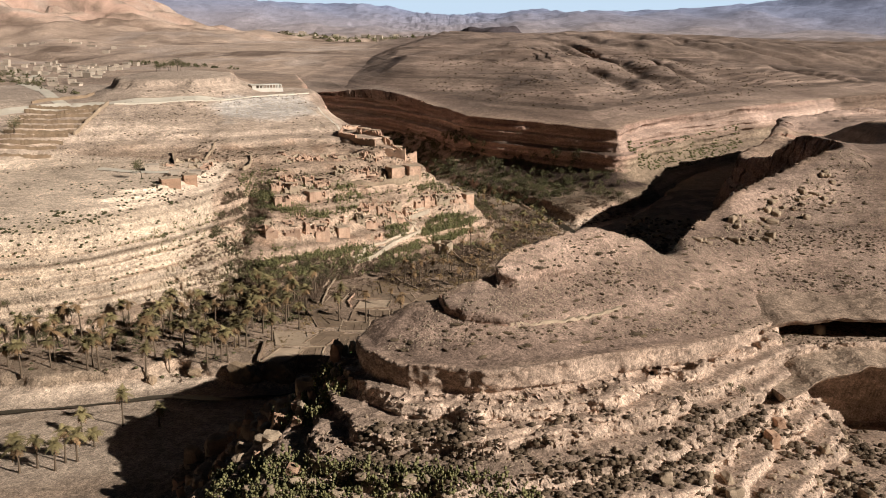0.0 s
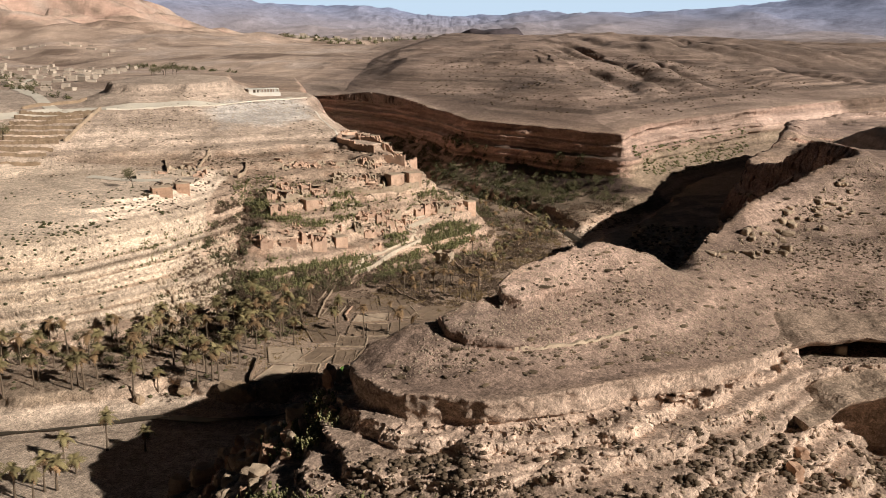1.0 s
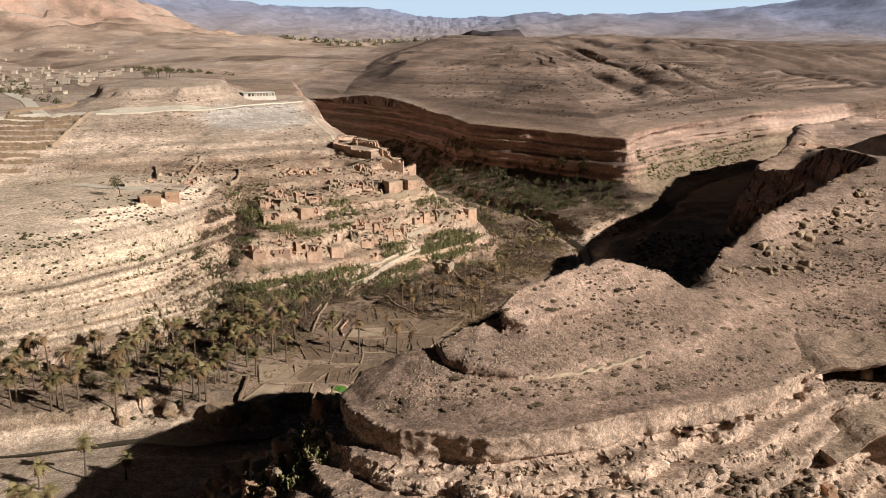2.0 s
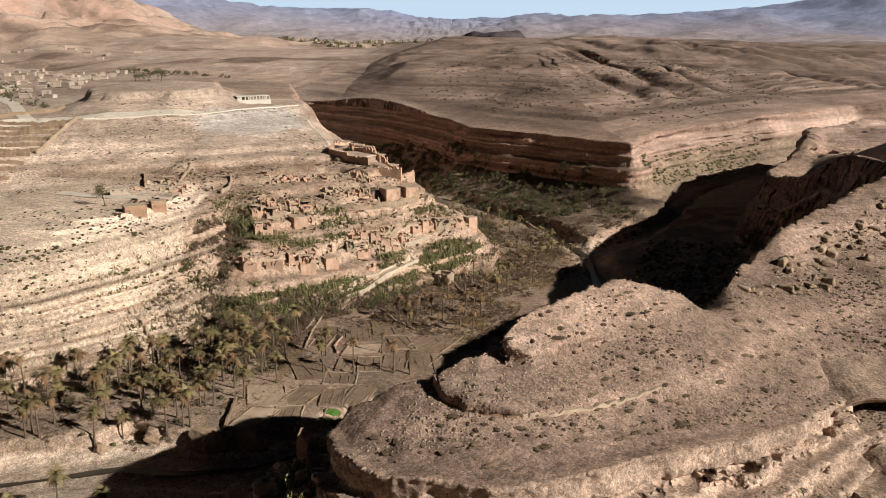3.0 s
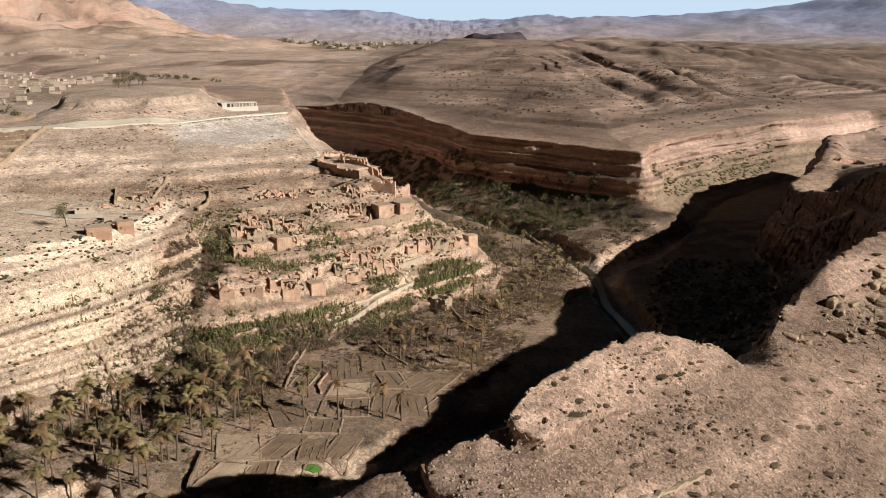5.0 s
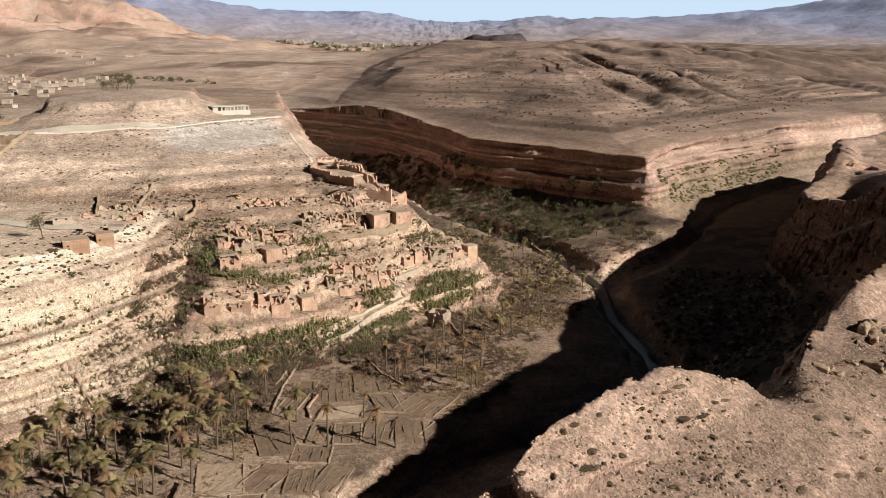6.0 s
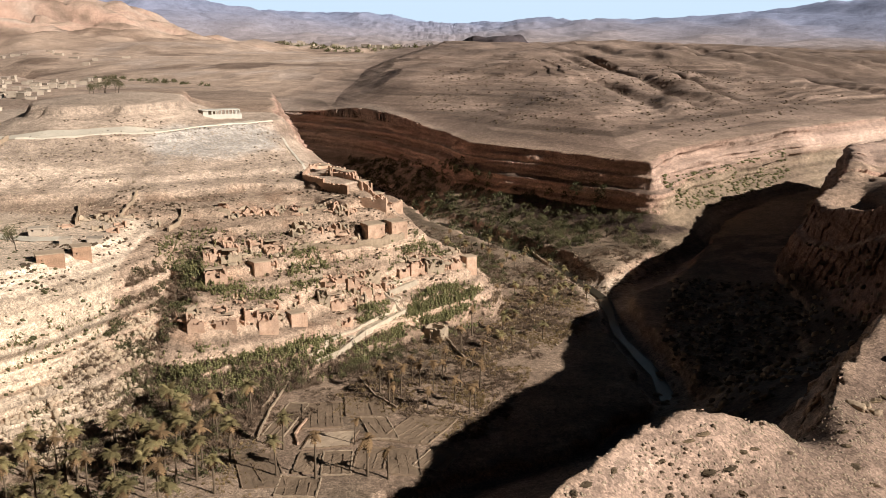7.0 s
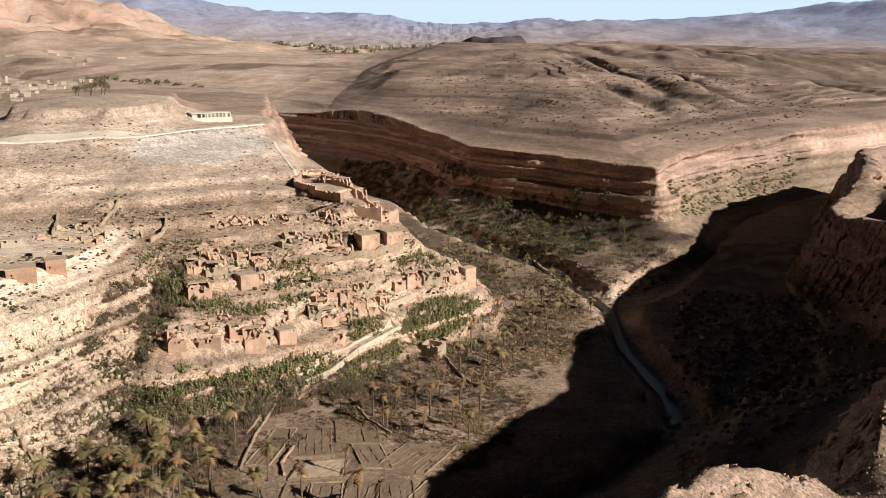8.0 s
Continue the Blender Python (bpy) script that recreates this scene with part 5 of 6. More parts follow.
PALMS_A = [(-84.6, 78.3), (-82.1, 78.6), (-71.4, 78.6), (-66.9, 80.1), (-99.1, 76.8), (-93.8, 79.0), (-84.5, 87.8), (-77.5, 89.1), (-71.0, 90.9), (-63.0, 87.0), (-60.3, 64.4), (-68.0, 64.5), (-70.1, 59.1),
           (-75.4, 62.5), (-77.1, 54.0), (-72.7, 55.2), (-70.6, 55.4), (-84.8, 57.7), (-79.5, 52.9), (-73.2, 53.4), (-53.8, 80.9), (-52.3, 80.9), (-57.1, 80.4), (-51.7, 86.4)]
PALMS_B = [(-49.9, 86.3), (-44.0, 88.2), (-38.4, 93.0), (-51.0, 93.4), (-62.7, 103.0), (-77.9, 88.9), (-73.5, 90.8), (-74.6, 96.6), (-63.1, 88.6), (-84.4, 87.1), (-99.8, 92.2), (-96.6, 93.2), (-93.6, 94.1),
           (-99.9, 96.1), (-88.8, 95.9), (-29.1, 102.1), (-21.0, 95.9), (-28.4, 96.4), (-11.5, 96.6), (-61.9, 101.6), (-59.5, 103.2), (-51.0, 98.8), (-49.5, 101.0), (-42.9, 97.9), (-51.8, 94.7), (-67.7, 99.0)]
spots = [tuple(p) for p in PALMS_A + PALMS_B]
for q in in_poly(44, [(-140, 80), (-100, 77), (-66, 82), (-50, 84), (-44, 97), (-60, 100), (-80, 96), (-100, 94), (-140, 90)], 3, 2.2):
    spots.append(tuple(q))
for q in in_poly(18, [(-62, 92), (-38, 96), (-38, 112), (-62, 108)], 4, 2.5):
    spots.append(tuple(q))
for k, (x, y, z) in enumerate(p for p in on_ground(spots) if p[2] < 11):
    kind = [0, 1, 2, 4, 0, 3, 1, 7, 4, 6][int(RNG.integers(0, 10))] if k > 4 else (0, 1, 1, 0, 4)[k]
    palm(x, y, z, kind, RNG.uniform(0.85, 1.15), RNG.uniform(0, 360))
for x, y, z in on_ground([(-8.7, 113.8), (-7.2, 116.9), (2.2, 121.3), (0.2, 117.2), (8.2, 111.2), (9.4, 113.0), (9.5, 125.4), (-9.6, 114.6), (6.5, 119), (-15.2, 103.4), (-7.6, 96.2), (3, 124), (1.6, 128), (-3, 119), (-5, 122), (11, 119), (12.6, 128), (5, 115), (14, 134), (-12, 117), (-1, 112.6), (7, 131), (10, 137)]):
    palm(x, y, z, 6 + int(RNG.integers(0, 2)), RNG.uniform(0.6, 0.9), RNG.uniform(0, 360))
for x, y, z in on_ground(list(map(tuple, in_poly(36, [(14, 130), (34, 138), (48, 156), (50, 176), (36, 196), (4, 204), (-8, 196), (18, 172), (20, 160)], 8, 3.0)))):
    palm(x, y, z, [0, 2, 4, 3, 6, 2][int(RNG.integers(0, 6))], RNG.uniform(0.6, 0.9), RNG.uniform(0, 360))


def tree_form(seed, height, leafy):
    r = np.random.default_rng(seed)
    trunk, crown = Shape(), Shape()

    def grow(p, d, length, rad, depth, target):
        q = p + d * length
        mid = p + d * length * 0.5 + Vector(tuple(r.normal(size=3))) * length * 0.06
        target.tube([p, mid, q], [rad, rad * 0.8, rad * 0.6], 4 if depth else 7)
        if depth == 4:
            return [q]
        tips = []
        for _ in range(3 if depth < 3 else 2):
            nd = (d + Vector(tuple(r.normal(size=3))) * 0.55 + Vector((0, 0, 0.12))).normalized()
            tips += grow(q, nd, length * r.uniform(0.6, 0.8), rad * 0.6, depth + 1, crown if not leafy else trunk)
        return tips

    tips = grow(Vector((0, 0, -0.3)), Vector((r.uniform(-0.15, 0.15), r.uniform(-0.15, 0.15), 1)).normalized(), height * 0.32, height * 0.028, 0 if not leafy else 1, trunk)
    if leafy:
        for t in tips:
            for _ in range(34):
                c = t + Vector(tuple(r.normal(size=3))) * height * 0.10
                a, b = Vector(tuple(r.normal(size=3))).normalized() * height * 0.032, Vector(tuple(r.normal(size=3))).normalized() * height * 0.03
                crown.tri(c - a, c + a, c + b)
    else:
        for t in tips:
            for _ in range(4):
                d = Vector(tuple(r.normal(size=3))).normalized() * height * 0.09
                w = d.cross(Vector((0.3, 0.5, 0.8))).normalized() * height * 0.004
                crown.tri(t - w, t + w, t + d)
    return trunk, crown


TREE_KINDS = []
for k in range(4):
    t, c = tree_form(30 + k, 4.2, False)
    TREE_KINDS.append((t.mesh("trunk", M_BARK), c.mesh("crown", M_TWIG), "crown"))
for k in range(4):
    t, c = tree_form(40 + k, 4.6, True)
    TREE_KINDS.append((t.mesh("trunk", M_BARK), c.mesh("crown", M_LEAF), "crown"))


def tree(x, y, z, kind, scale, yaw, label="", group="valley trees"):
    ob = new("tree")
    ob.matrix_world = pose(x, y, z, 0, 0, yaw) @ Matrix.Scale(scale, 4)
    tagged(ob, label or ("bare grey-brown fruit tree among the garden walls" if kind < 4 else "dusty dark green tree on the valley floor"), "tree", group)
    t, c, nm = TREE_KINDS[kind]
    part("trunk", t, None, ob)
    part(nm, c, None, ob)
    return ob


def grove(n, poly, seed, kinds, lo, hi, gap):
    r = np.random.default_rng(seed)
    for x, y, z in on_ground(list(map(tuple, in_poly(n, poly, seed, gap)))):
        tree(x, y, z, kinds[int(r.integers(0, len(kinds)))], r.uniform(lo, hi), r.uniform(0, 360))


grove(90, [(-72, 100), (-58, 96), (-40, 98), (-36, 116), (-22, 119), (-24, 124), (-40, 120), (-60, 112), (-72, 110)], 21, [0, 1, 2, 3, 0, 1, 5], 0.6, 1.05, 1.6)
grove(56, [(-22, 117), (-10, 118), (2, 124), (10, 136), (-6, 134), (-20, 126)], 22, [0, 1, 2, 3, 6], 0.5, 0.9, 1.8)
grove(60, [(10, 134), (30, 140), (46, 158), (40, 176), (24, 172), (16, 156)], 23, [0, 1, 4, 5, 2], 0.5, 0.9, 2.2)
grove(54, [(24, 196), (50, 192), (84, 190), (92, 205), (70, 214), (48, 218), (28, 214)], 24, [4, 5, 6, 7, 4, 5, 0], 0.8, 1.35, 2.4)
grove(10, [(12, 158), (22, 158), (24, 182), (10, 186)], 25, [4, 5, 6], 0.7, 1.1, 2.0)
grove(44, [(-120, 84), (-80, 84), (-66, 92), (-84, 95), (-120, 90)], 26, [4, 5, 6, 7], 0.6, 1.0, 3)
for x, y, s_ in ((-158.4, 161.5, 1.6), (-95.1, 132, 1.5), (48.7, 51.7, 0.5), (47.8, 52.8, 0.4), (-131, 224, 1.3), (-136, 224, 1.2), (-128.5, 226, 1.4), (-133.5, 227, 1.3), (-139, 226, 1.0), (-126, 224, 1.2)):
    tree(*spot(x, y), 4 + int(RNG.integers(0, 4)), s_, RNG.uniform(0, 360), "dark pine on the bare plateau" if y > 200 else "lone green tree on the bare slope", "lone trees")


# ---- ground cover ----
def patch(name, forms, n, poly, seed, lo, hi, mat, label, category, sink=0.05, cluster=0.0, **kw):
    """A patch of ground cover; cluster gathers it into drifts of that size."""
    r = np.random.default_rng(seed)
    spots = in_poly(n * 3 if cluster else n, poly, seed)
    if cluster:
        drift = fbm(spots[:, 0], spots[:, 1] * 1.1, cluster, 3, seed)
        spots = spots[np.argsort(-(drift + r.uniform(-0.35, 0.35, len(spots))))[:n]]
    return scatter(name, forms, on_ground(spots, sink), lo + (hi - lo) * r.random(len(spots)) ** 1.4, mat, label, category, seed, **kw)


THICKET = [(-66, 108), (-48, 108), (-36, 116), (-22, 121), (-12, 127), (-4, 135), (-14, 134), (-24, 127), (-40, 122), (-58, 118), (-68, 120)]
patch("scrub", BRUSH, 1900, THICKET, 181, 0.5, 1.3, M_TWIG, "tangled dark brown thicket below the village", "scrub", cluster=7)
patch("scrub", CLUMPS, 420, THICKET, 182, 0.5, 1.3, M_LEAF, "dark olive bushes below the village", "scrub", cluster=9)
GULLY = [(-72, 120), (-64, 118), (-58, 126), (-57, 140), (-64, 143), (-70, 132)]
patch("scrub", BRUSH, 700, GULLY, 185, 0.5, 1.3, M_TWIG, "dark brown thicket in the gully beside the ruins", "scrub", cluster=6)
patch("scrub", CLUMPS, 240, GULLY, 186, 0.5, 1.3, M_LEAF, "dark olive bushes in the gully beside the ruins", "scrub", cluster=6)
CACTUS = "dense patch of dull green prickly pear pads"
patch("prickly_pear", CACTI, 520, [(-34, 36), (-20, 35), (0, 32), (14, 33), (13, 37.5), (-4, 38.5), (-20, 41), (-36, 45)], 51, 0.8, 1.5, M_CACTUS, CACTUS + " on the scree", "cactus")
patch("prickly_pear", CACTI, 260, [(-30, 50), (-20, 47), (-16, 50), (-18, 56), (-27, 58)], 52, 0.9, 1.6, M_CACTUS, CACTUS + " below the mesa", "cactus")
patch("prickly_pear", CACTI, 700, [(-58, 116), (-50, 119), (-38, 123.5), (-32, 127.5), (-26, 129), (-21, 130), (-27, 124), (-36, 120), (-48, 114), (-58, 111)], 53, 0.8, 1.5, M_CACTUS, CACTUS + " below the village", "cactus")
patch("prickly_pear", CACTI, 620, [(-8, 138), (-2, 138.5), (4, 141), (10, 146), (12, 150), (2, 148), (-6, 143.5)], 54, 0.8, 1.4, M_CACTUS, CACTUS + " beside the steps", "cactus")
patch("prickly_pear", CACTI, 240, [(-20, 125), (-12, 130), (-6, 136), (-9, 137.6), (-20, 129)], 55, 0.7, 1.3, M_CACTUS, CACTUS + " beside the steps", "cactus")
patch("prickly_pear", CACTI, 240, [(-62, 134), (-50, 130.5), (-38, 133), (-38, 137), (-50, 134), (-60, 139)], 56, 0.7, 1.3, M_CACTUS, CACTUS + " between the ruins", "cactus")
patch("prickly_pear", CACTI, 200, [(-37, 137), (-30, 137), (-28, 145), (-34, 150), (-38, 146)], 57, 0.7, 1.2, M_CACTUS, CACTUS + " between the ruins", "cactus")
patch("prickly_pear", CACTI, 160, [(-20, 134), (-13, 137), (-12, 140.5), (-20, 138)], 58, 0.7, 1.2, M_CACTUS, CACTUS + " between the ruins", "cactus")
patch("prickly_pear", CACTI, 160, [(-13, 147.5), (-7, 153), (0, 154), (4, 157), (-6, 158), (-10, 153)], 59, 0.6, 1.1, M_CACTUS, CACTUS + " below the twin houses", "cactus")
patch("prickly_pear", CACTI, 150, [(-68, 136), (-58, 136), (-60, 149), (-70, 146)], 60, 0.6, 1.1, M_CACTUS, CACTUS + " on the hillside", "cactus")
patch("prickly_pear", CACTI, 120, [(-90, 106), (-84, 107), (-72, 120), (-70, 128), (-75, 122)], 61, 0.5, 1.0, M_CACTUS, CACTUS + " on the bluff ledges", "cactus")

patch("prickly_pear", CACTI, 520, [(-62, 112), (-40, 114), (-22, 122), (-8, 132), (6, 136), (16, 146), (14, 152), (0, 146), (-20, 131), (-40, 124), (-62, 120)], 161, 0.7, 1.3, M_CACTUS, "loose prickly pear clumps along the foot of the village", "cactus")
patch("prickly_pear", CACTI, 300, [(-64, 128), (-40, 131), (-10, 142), (8, 152), (-6, 160), (-30, 152), (-60, 150)], 162, 0.6, 1.1, M_CACTUS, "prickly pear clumps scattered among the ruins", "cactus")
patch("dry_grass", TUFTS, 2600, [(-22, 110), (10, 110), (16, 128), (40, 140), (48, 160), (24, 160), (10, 140), (-14, 130)], 163, 0.2, 0.65, M_STRAW, "dry straw-coloured grass and weeds on the valley floor", "grass", cluster=12)
patch("dry_grass", TUFTS, 1500, [(-72, 94), (-46, 82), (-30, 94), (-34, 118), (-58, 112), (-72, 116)], 164, 0.2, 0.65, M_STRAW, "dry straw-coloured grass and weeds on the valley floor", "grass", cluster=12)
patch("scrub", BRUSH, 1100, [(-76, 94), (-40, 93), (-33, 118), (-58, 112), (-74, 118)], 165, 0.5, 1.3, M_TWIG, "tangled brown thicket behind the palms", "scrub", cluster=8)
patch("scrub", CLUMPS, 260, [(-84, 90), (-56, 92), (-38, 97), (-34, 116), (-58, 110), (-78, 106)], 166, 0.6, 1.3, M_LEAF, "olive green bushes behind the palms", "scrub", cluster=10)
VALLEY_FIELD = [(-22, 116), (-8, 112), (4, 104), (14, 106), (26, 128), (42, 144), (46, 168), (26, 164), (8, 142), (-12, 128)]
patch("scrub", BRUSH, 2200, VALLEY_FIELD, 169, 0.35, 1.0, M_TWIG, "brown brush over the open valley floor", "scrub", cluster=8)
patch("dry_grass", TUFTS, 4200, VALLEY_FIELD, 170, 0.25, 0.7, M_STRAW, "orange straw grass over the open valley floor", "grass", cluster=9)
SPUR_FOOT = [(12, 166), (-4, 180), (-18, 196), (-26, 214), (-6, 216), (12, 202), (24, 184), (24, 166)]
patch("scrub", BRUSH, 500, SPUR_FOOT, 167, 0.5, 1.4, M_TWIG, "tangled brown brush at the foot of the spur", "scrub")
patch("scrub", CLUMPS, 200, SPUR_FOOT, 168, 0.6, 1.5, M_LEAF, "olive bushes at the foot of the spur", "scrub", cluster=12)
SCRUB = "scattered dry brown thorn scrub"
patch("scrub", SHRUBS, 2500, [(-48, 40), (-14, 44), (30, 47), (56, 54), (100, 62), (100, 40), (50, 30), (-40, 27)], 71, 0.35, 0.9, M_SHRUB, SCRUB + " on the stepped scree", "scrub", cluster=9)
patch("scrub", SHRUBS, 2200, [(-10, 51), (50, 60), (110, 66), (110, 112), (60, 86), (24, 74), (0, 61)], 72, 0.15, 0.42, M_SHRUB, SCRUB + " on the mesa top", "scrub", cluster=12)
patch("scrub", BRUSH, 2400, [(-75, 100), (-45, 96), (-34, 100), (-20, 116), (10, 122), (16, 142), (-8, 137), (-28, 123), (-55, 112), (-72, 118)], 73, 0.3, 0.9, M_TWIG, "tangled bare brush between the gardens", "scrub", cluster=10)
patch("scrub", SHRUBS, 1100, [(-90, 120), (-60, 120), (-10, 138), (14, 152), (-10, 164), (-40, 170), (-90, 166)], 74, 0.25, 0.7, M_SHRUB, SCRUB + " among the ruins", "scrub", cluster=10)
patch("scrub", SHRUBS, 220, [(-140, 78), (-60, 78), (-40, 90), (-70, 112), (-74, 124), (-90, 108), (-140, 98)], 75, 0.3, 0.9, M_LEAF, "dull green undergrowth beneath the palms", "scrub")
patch("scrub", BRUSH, 900, [(-140, 78), (-60, 78), (-40, 90), (-66, 108), (-80, 98), (-140, 92)], 175, 0.3, 0.9, M_TWIG, "bare brown undergrowth beneath the palms", "scrub", cluster=9)
patch("scrub", SHRUBS, 220, [(-150, 100), (-92, 103), (-76, 122), (-84, 135), (-110, 128), (-150, 140)], 76, 0.25, 0.6, M_LEAF, "olive scrub on the ledges of the bluff", "scrub", cluster=12)
patch("scrub", SHRUBS, 450, [(-150, 92), (-104, 94), (-88, 100), (-74, 116), (-72, 128), (-84, 128), (-96, 112), (-150, 108)], 176, 0.25, 0.75, M_LEAF, "olive scrub in rows on the bluff ledges", "scrub", cluster=7)
patch("scrub", SHRUBS, 800, [(-150, 140), (-70, 145), (-40, 178), (-60, 210), (-130, 190)], 77, 0.2, 0.55, M_SHRUB, SCRUB + " on the hillside", "scrub", cluster=14)
patch("scrub", BRUSH, 1900, [(10, 124), (40, 138), (60, 170), (90, 186), (90, 212), (30, 214), (12, 180)], 78, 0.5, 1.4, M_TWIG, "tangled bare brush along the river bank", "scrub", cluster=9)
patch("scrub", SHRUBS, 1300, [(60, 255), (120, 255), (200, 310), (300, 360), (200, 460), (0, 420), (-20, 320)], 79, 0.5, 1.2, M_SHRUB, SCRUB + " on the far plateau", "scrub")
patch("scrub", SHRUBS, 500, [(60, 105), (110, 125), (115, 165), (80, 170), (62, 140)], 80, 0.5, 1.4, M_SHRUB, SCRUB + " in the shaded canyon", "scrub")
patch("scrub", SHRUBS, 480, [(92, 222), (112, 238), (150, 260), (190, 284), (190, 272), (150, 245), (118, 226), (98, 214)], 183, 0.5, 1.3, M_LEAF, "olive scrub on the slope below the far cliff", "scrub")
patch("loose_stones", ROCKS, 5200, [(-48, 40), (-14, 46), (30, 50), (56, 56), (100, 64), (100, 40), (50, 30), (-40, 27)], 81, 0.08, 0.36, M_SAND, "tumbled tan sandstone blocks on the stepped scree", "stones", tilt=0.6)
patch("loose_stones", PEBBLES, 17000, [(-12, 52), (50, 60), (110, 66), (110, 116), (60, 86), (24, 74), (0, 61)], 82, 0.07, 0.30, M_STONE, "small pale stones strewn over the mesa top", "stones", tilt=0.6)
patch("loose_stones", ROCKS, 1900, [(-84, 100), (-74, 98), (-60, 104), (-60, 116), (-67, 130), (-75, 114)], 83, 0.15, 0.8, M_STONE, "pale fallen rock at the foot of the bluff", "stones", tilt=0.6)
patch("loose_stones", PEBBLES, 5000, [(-150, 140), (-70, 145), (-40, 178), (-60, 205), (-130, 185)], 184, 0.1, 0.4, M_STONE, "loose pale stones on the open hillside", "stones", tilt=0.6)
patch("loose_stones", ROCKS, 1500, [(-62, 122), (-20, 134), (12, 150), (-10, 164), (-60, 160)], 84, 0.1, 0.36, M_SAND, "rubble of fallen walls among the ruins", "stones", tilt=0.6)
patch("loose_stones", ROCKS, 1300, [(-140, 58), (-50, 54), (-40, 74), (-60, 79), (-140, 76)], 85, 0.05, 0.2, M_SAND, "pale river stones on the gravel bars", "stones", tilt=0.6)
patch("loose_stones", ROCKS, 1200, [(10, 124), (40, 138), (60, 160), (56, 190), (24, 200)], 86, 0.15, 0.6, M_SAND, "stones along the river bank", "stones", tilt=0.6)
patch("loose_stones", ROCKS, 700, [(45, 100), (110, 125), (115, 165), (80, 170), (62, 140)], 87, 0.3, 1.4, M_SAND, "fallen blocks in the shaded canyon", "stones", tilt=0.6)

# shrubs on the mesa top that stand singly
M_THORN = material("thorn_shrub", (0.21, 0.15, 0.095), 0.95, 0.35, 2.0, 0.0, obj_random=0.3)
SHRUB_MESH = []
for k in range(5):
    heart, wisps = shrub_form(100 + k, 60, 0.55, ICO2), brush_form(140 + k)
    v = np.concatenate([heart[0] * (0.8, 0.8, 0.75), wisps[0] * (1.0, 1.0, 0.55)])
    SHRUB_MESH.append(mesh_of("shrub", (v, np.concatenate([heart[1], wisps[1] + len(heart[0])])), M_THORN))
for k, (x, y, z) in enumerate(on_ground(list(map(tuple, in_poly(240, [(-12, 53.5), (6, 49.6), (30, 55), (60, 66), (95, 68), (105, 112), (76, 98), (46, 78), (24, 74), (0, 60.5)], 90, 1.1))), 0.06)):
    ob = new("shrub", SHRUB_MESH[k % 5])
    ob.matrix_world = pose(x, y, z, 0, 0, RNG.uniform(0, 360)) @ Matrix.Diagonal((*(RNG.uniform(0.9, 1.5) * (0.35 + 0.9 * RNG.random() ** 1.5) for _ in range(2)), 0.4 + 0.5 * RNG.random(), 1))
    tagged(ob, "rounded dry brown thorn shrub on stony ground", "shrub", "thorn shrubs of the mesa top")

BOULDER = [mesh_of("boulder", rock_form(200 + k, ICO3, 0.72), M_SAND) for k in range(7)]


def boulder(x, y, sx, sy, sz, yaw, tilt, label, mesh=None, group="fallen boulders"):
    ob = new("boulder", mesh or BOULDER[int(RNG.integers(0, 7))])
    x, y, z = spot(x, y)
    ob.matrix_world = pose(x, y, z + sz * 0.35, tilt, tilt * 0.5, yaw) @ Matrix.Diagonal((sx, sy, sz, 1))
    return tagged(ob, label, "boulder", group)


RED_BLOCK = mesh_of("boulder", rock_form(230, ICO3, 0.95), M_RED)
boulder(52.1, 46.8, 1.9, 1.6, 1.5, 20, 8, "square reddish sandstone block on the scree", RED_BLOCK)
boulder(55.6, 50, 1.6, 1.5, 1.1, 5, -6, "flat-topped tan sandstone block on the scree", RED_BLOCK)
boulder(-21, 39.4, 1.7, 1.3, 1.1, -14, 6, "flat pale sandstone block above the cactus", RED_BLOCK)
boulder(-20.3, 37.8, 1.0, 0.9, 0.9, 30, 10, "worn tan rock below a larger block")
boulder(-30.4, 54.5, 1.5, 1.2, 2.0, 10, 16, "upright reddish rock on the mesa flank", RED_BLOCK)
boulder(-44.6, 46.6, 2.2, 1.4, 1.6, 40, 6, "dark red ledge block above the river bar", RED_BLOCK)
for x, y in in_poly(110, [(-46, 44), (-30, 40), (20, 36), (56, 44), (70, 52), (66, 40), (50, 30), (0, 28), (-40, 30)], 93, 1.6):
    s0 = RNG.uniform(0.45, 1.25)
    boulder(x, y, s0 * RNG.uniform(0.8, 1.4), s0, s0 * RNG.uniform(0.6, 1.1), RNG.uniform(0, 360), RNG.uniform(-25, 25), "angular tan sandstone boulder on the scree")
for x, y in in_poly(60, [(52, 82), (66, 91), (80, 98), (96, 106), (100, 100), (84, 92), (66, 83)], 96, 0.9):
    s0 = RNG.uniform(0.35, 1.1)
    boulder(x, y, s0 * RNG.uniform(0.9, 1.6), s0, s0 * RNG.uniform(0.5, 0.9), RNG.uniform(0, 360), RNG.uniform(-18, 18), "weathered tan boulder on the edge of the mesa")
for x, y in in_poly(16, [(-82, 100), (-74, 98), (-62, 106), (-62, 116), (-68, 128), (-75, 114)], 94, 1.8):
    s0 = RNG.uniform(0.5, 1.1)
    boulder(x, y, s0 * RNG.uniform(0.8, 1.4), s0, s0 * RNG.uniform(0.6, 1.1), RNG.uniform(0, 360), RNG.uniform(-25, 25), "pale boulder fallen from the bluff")
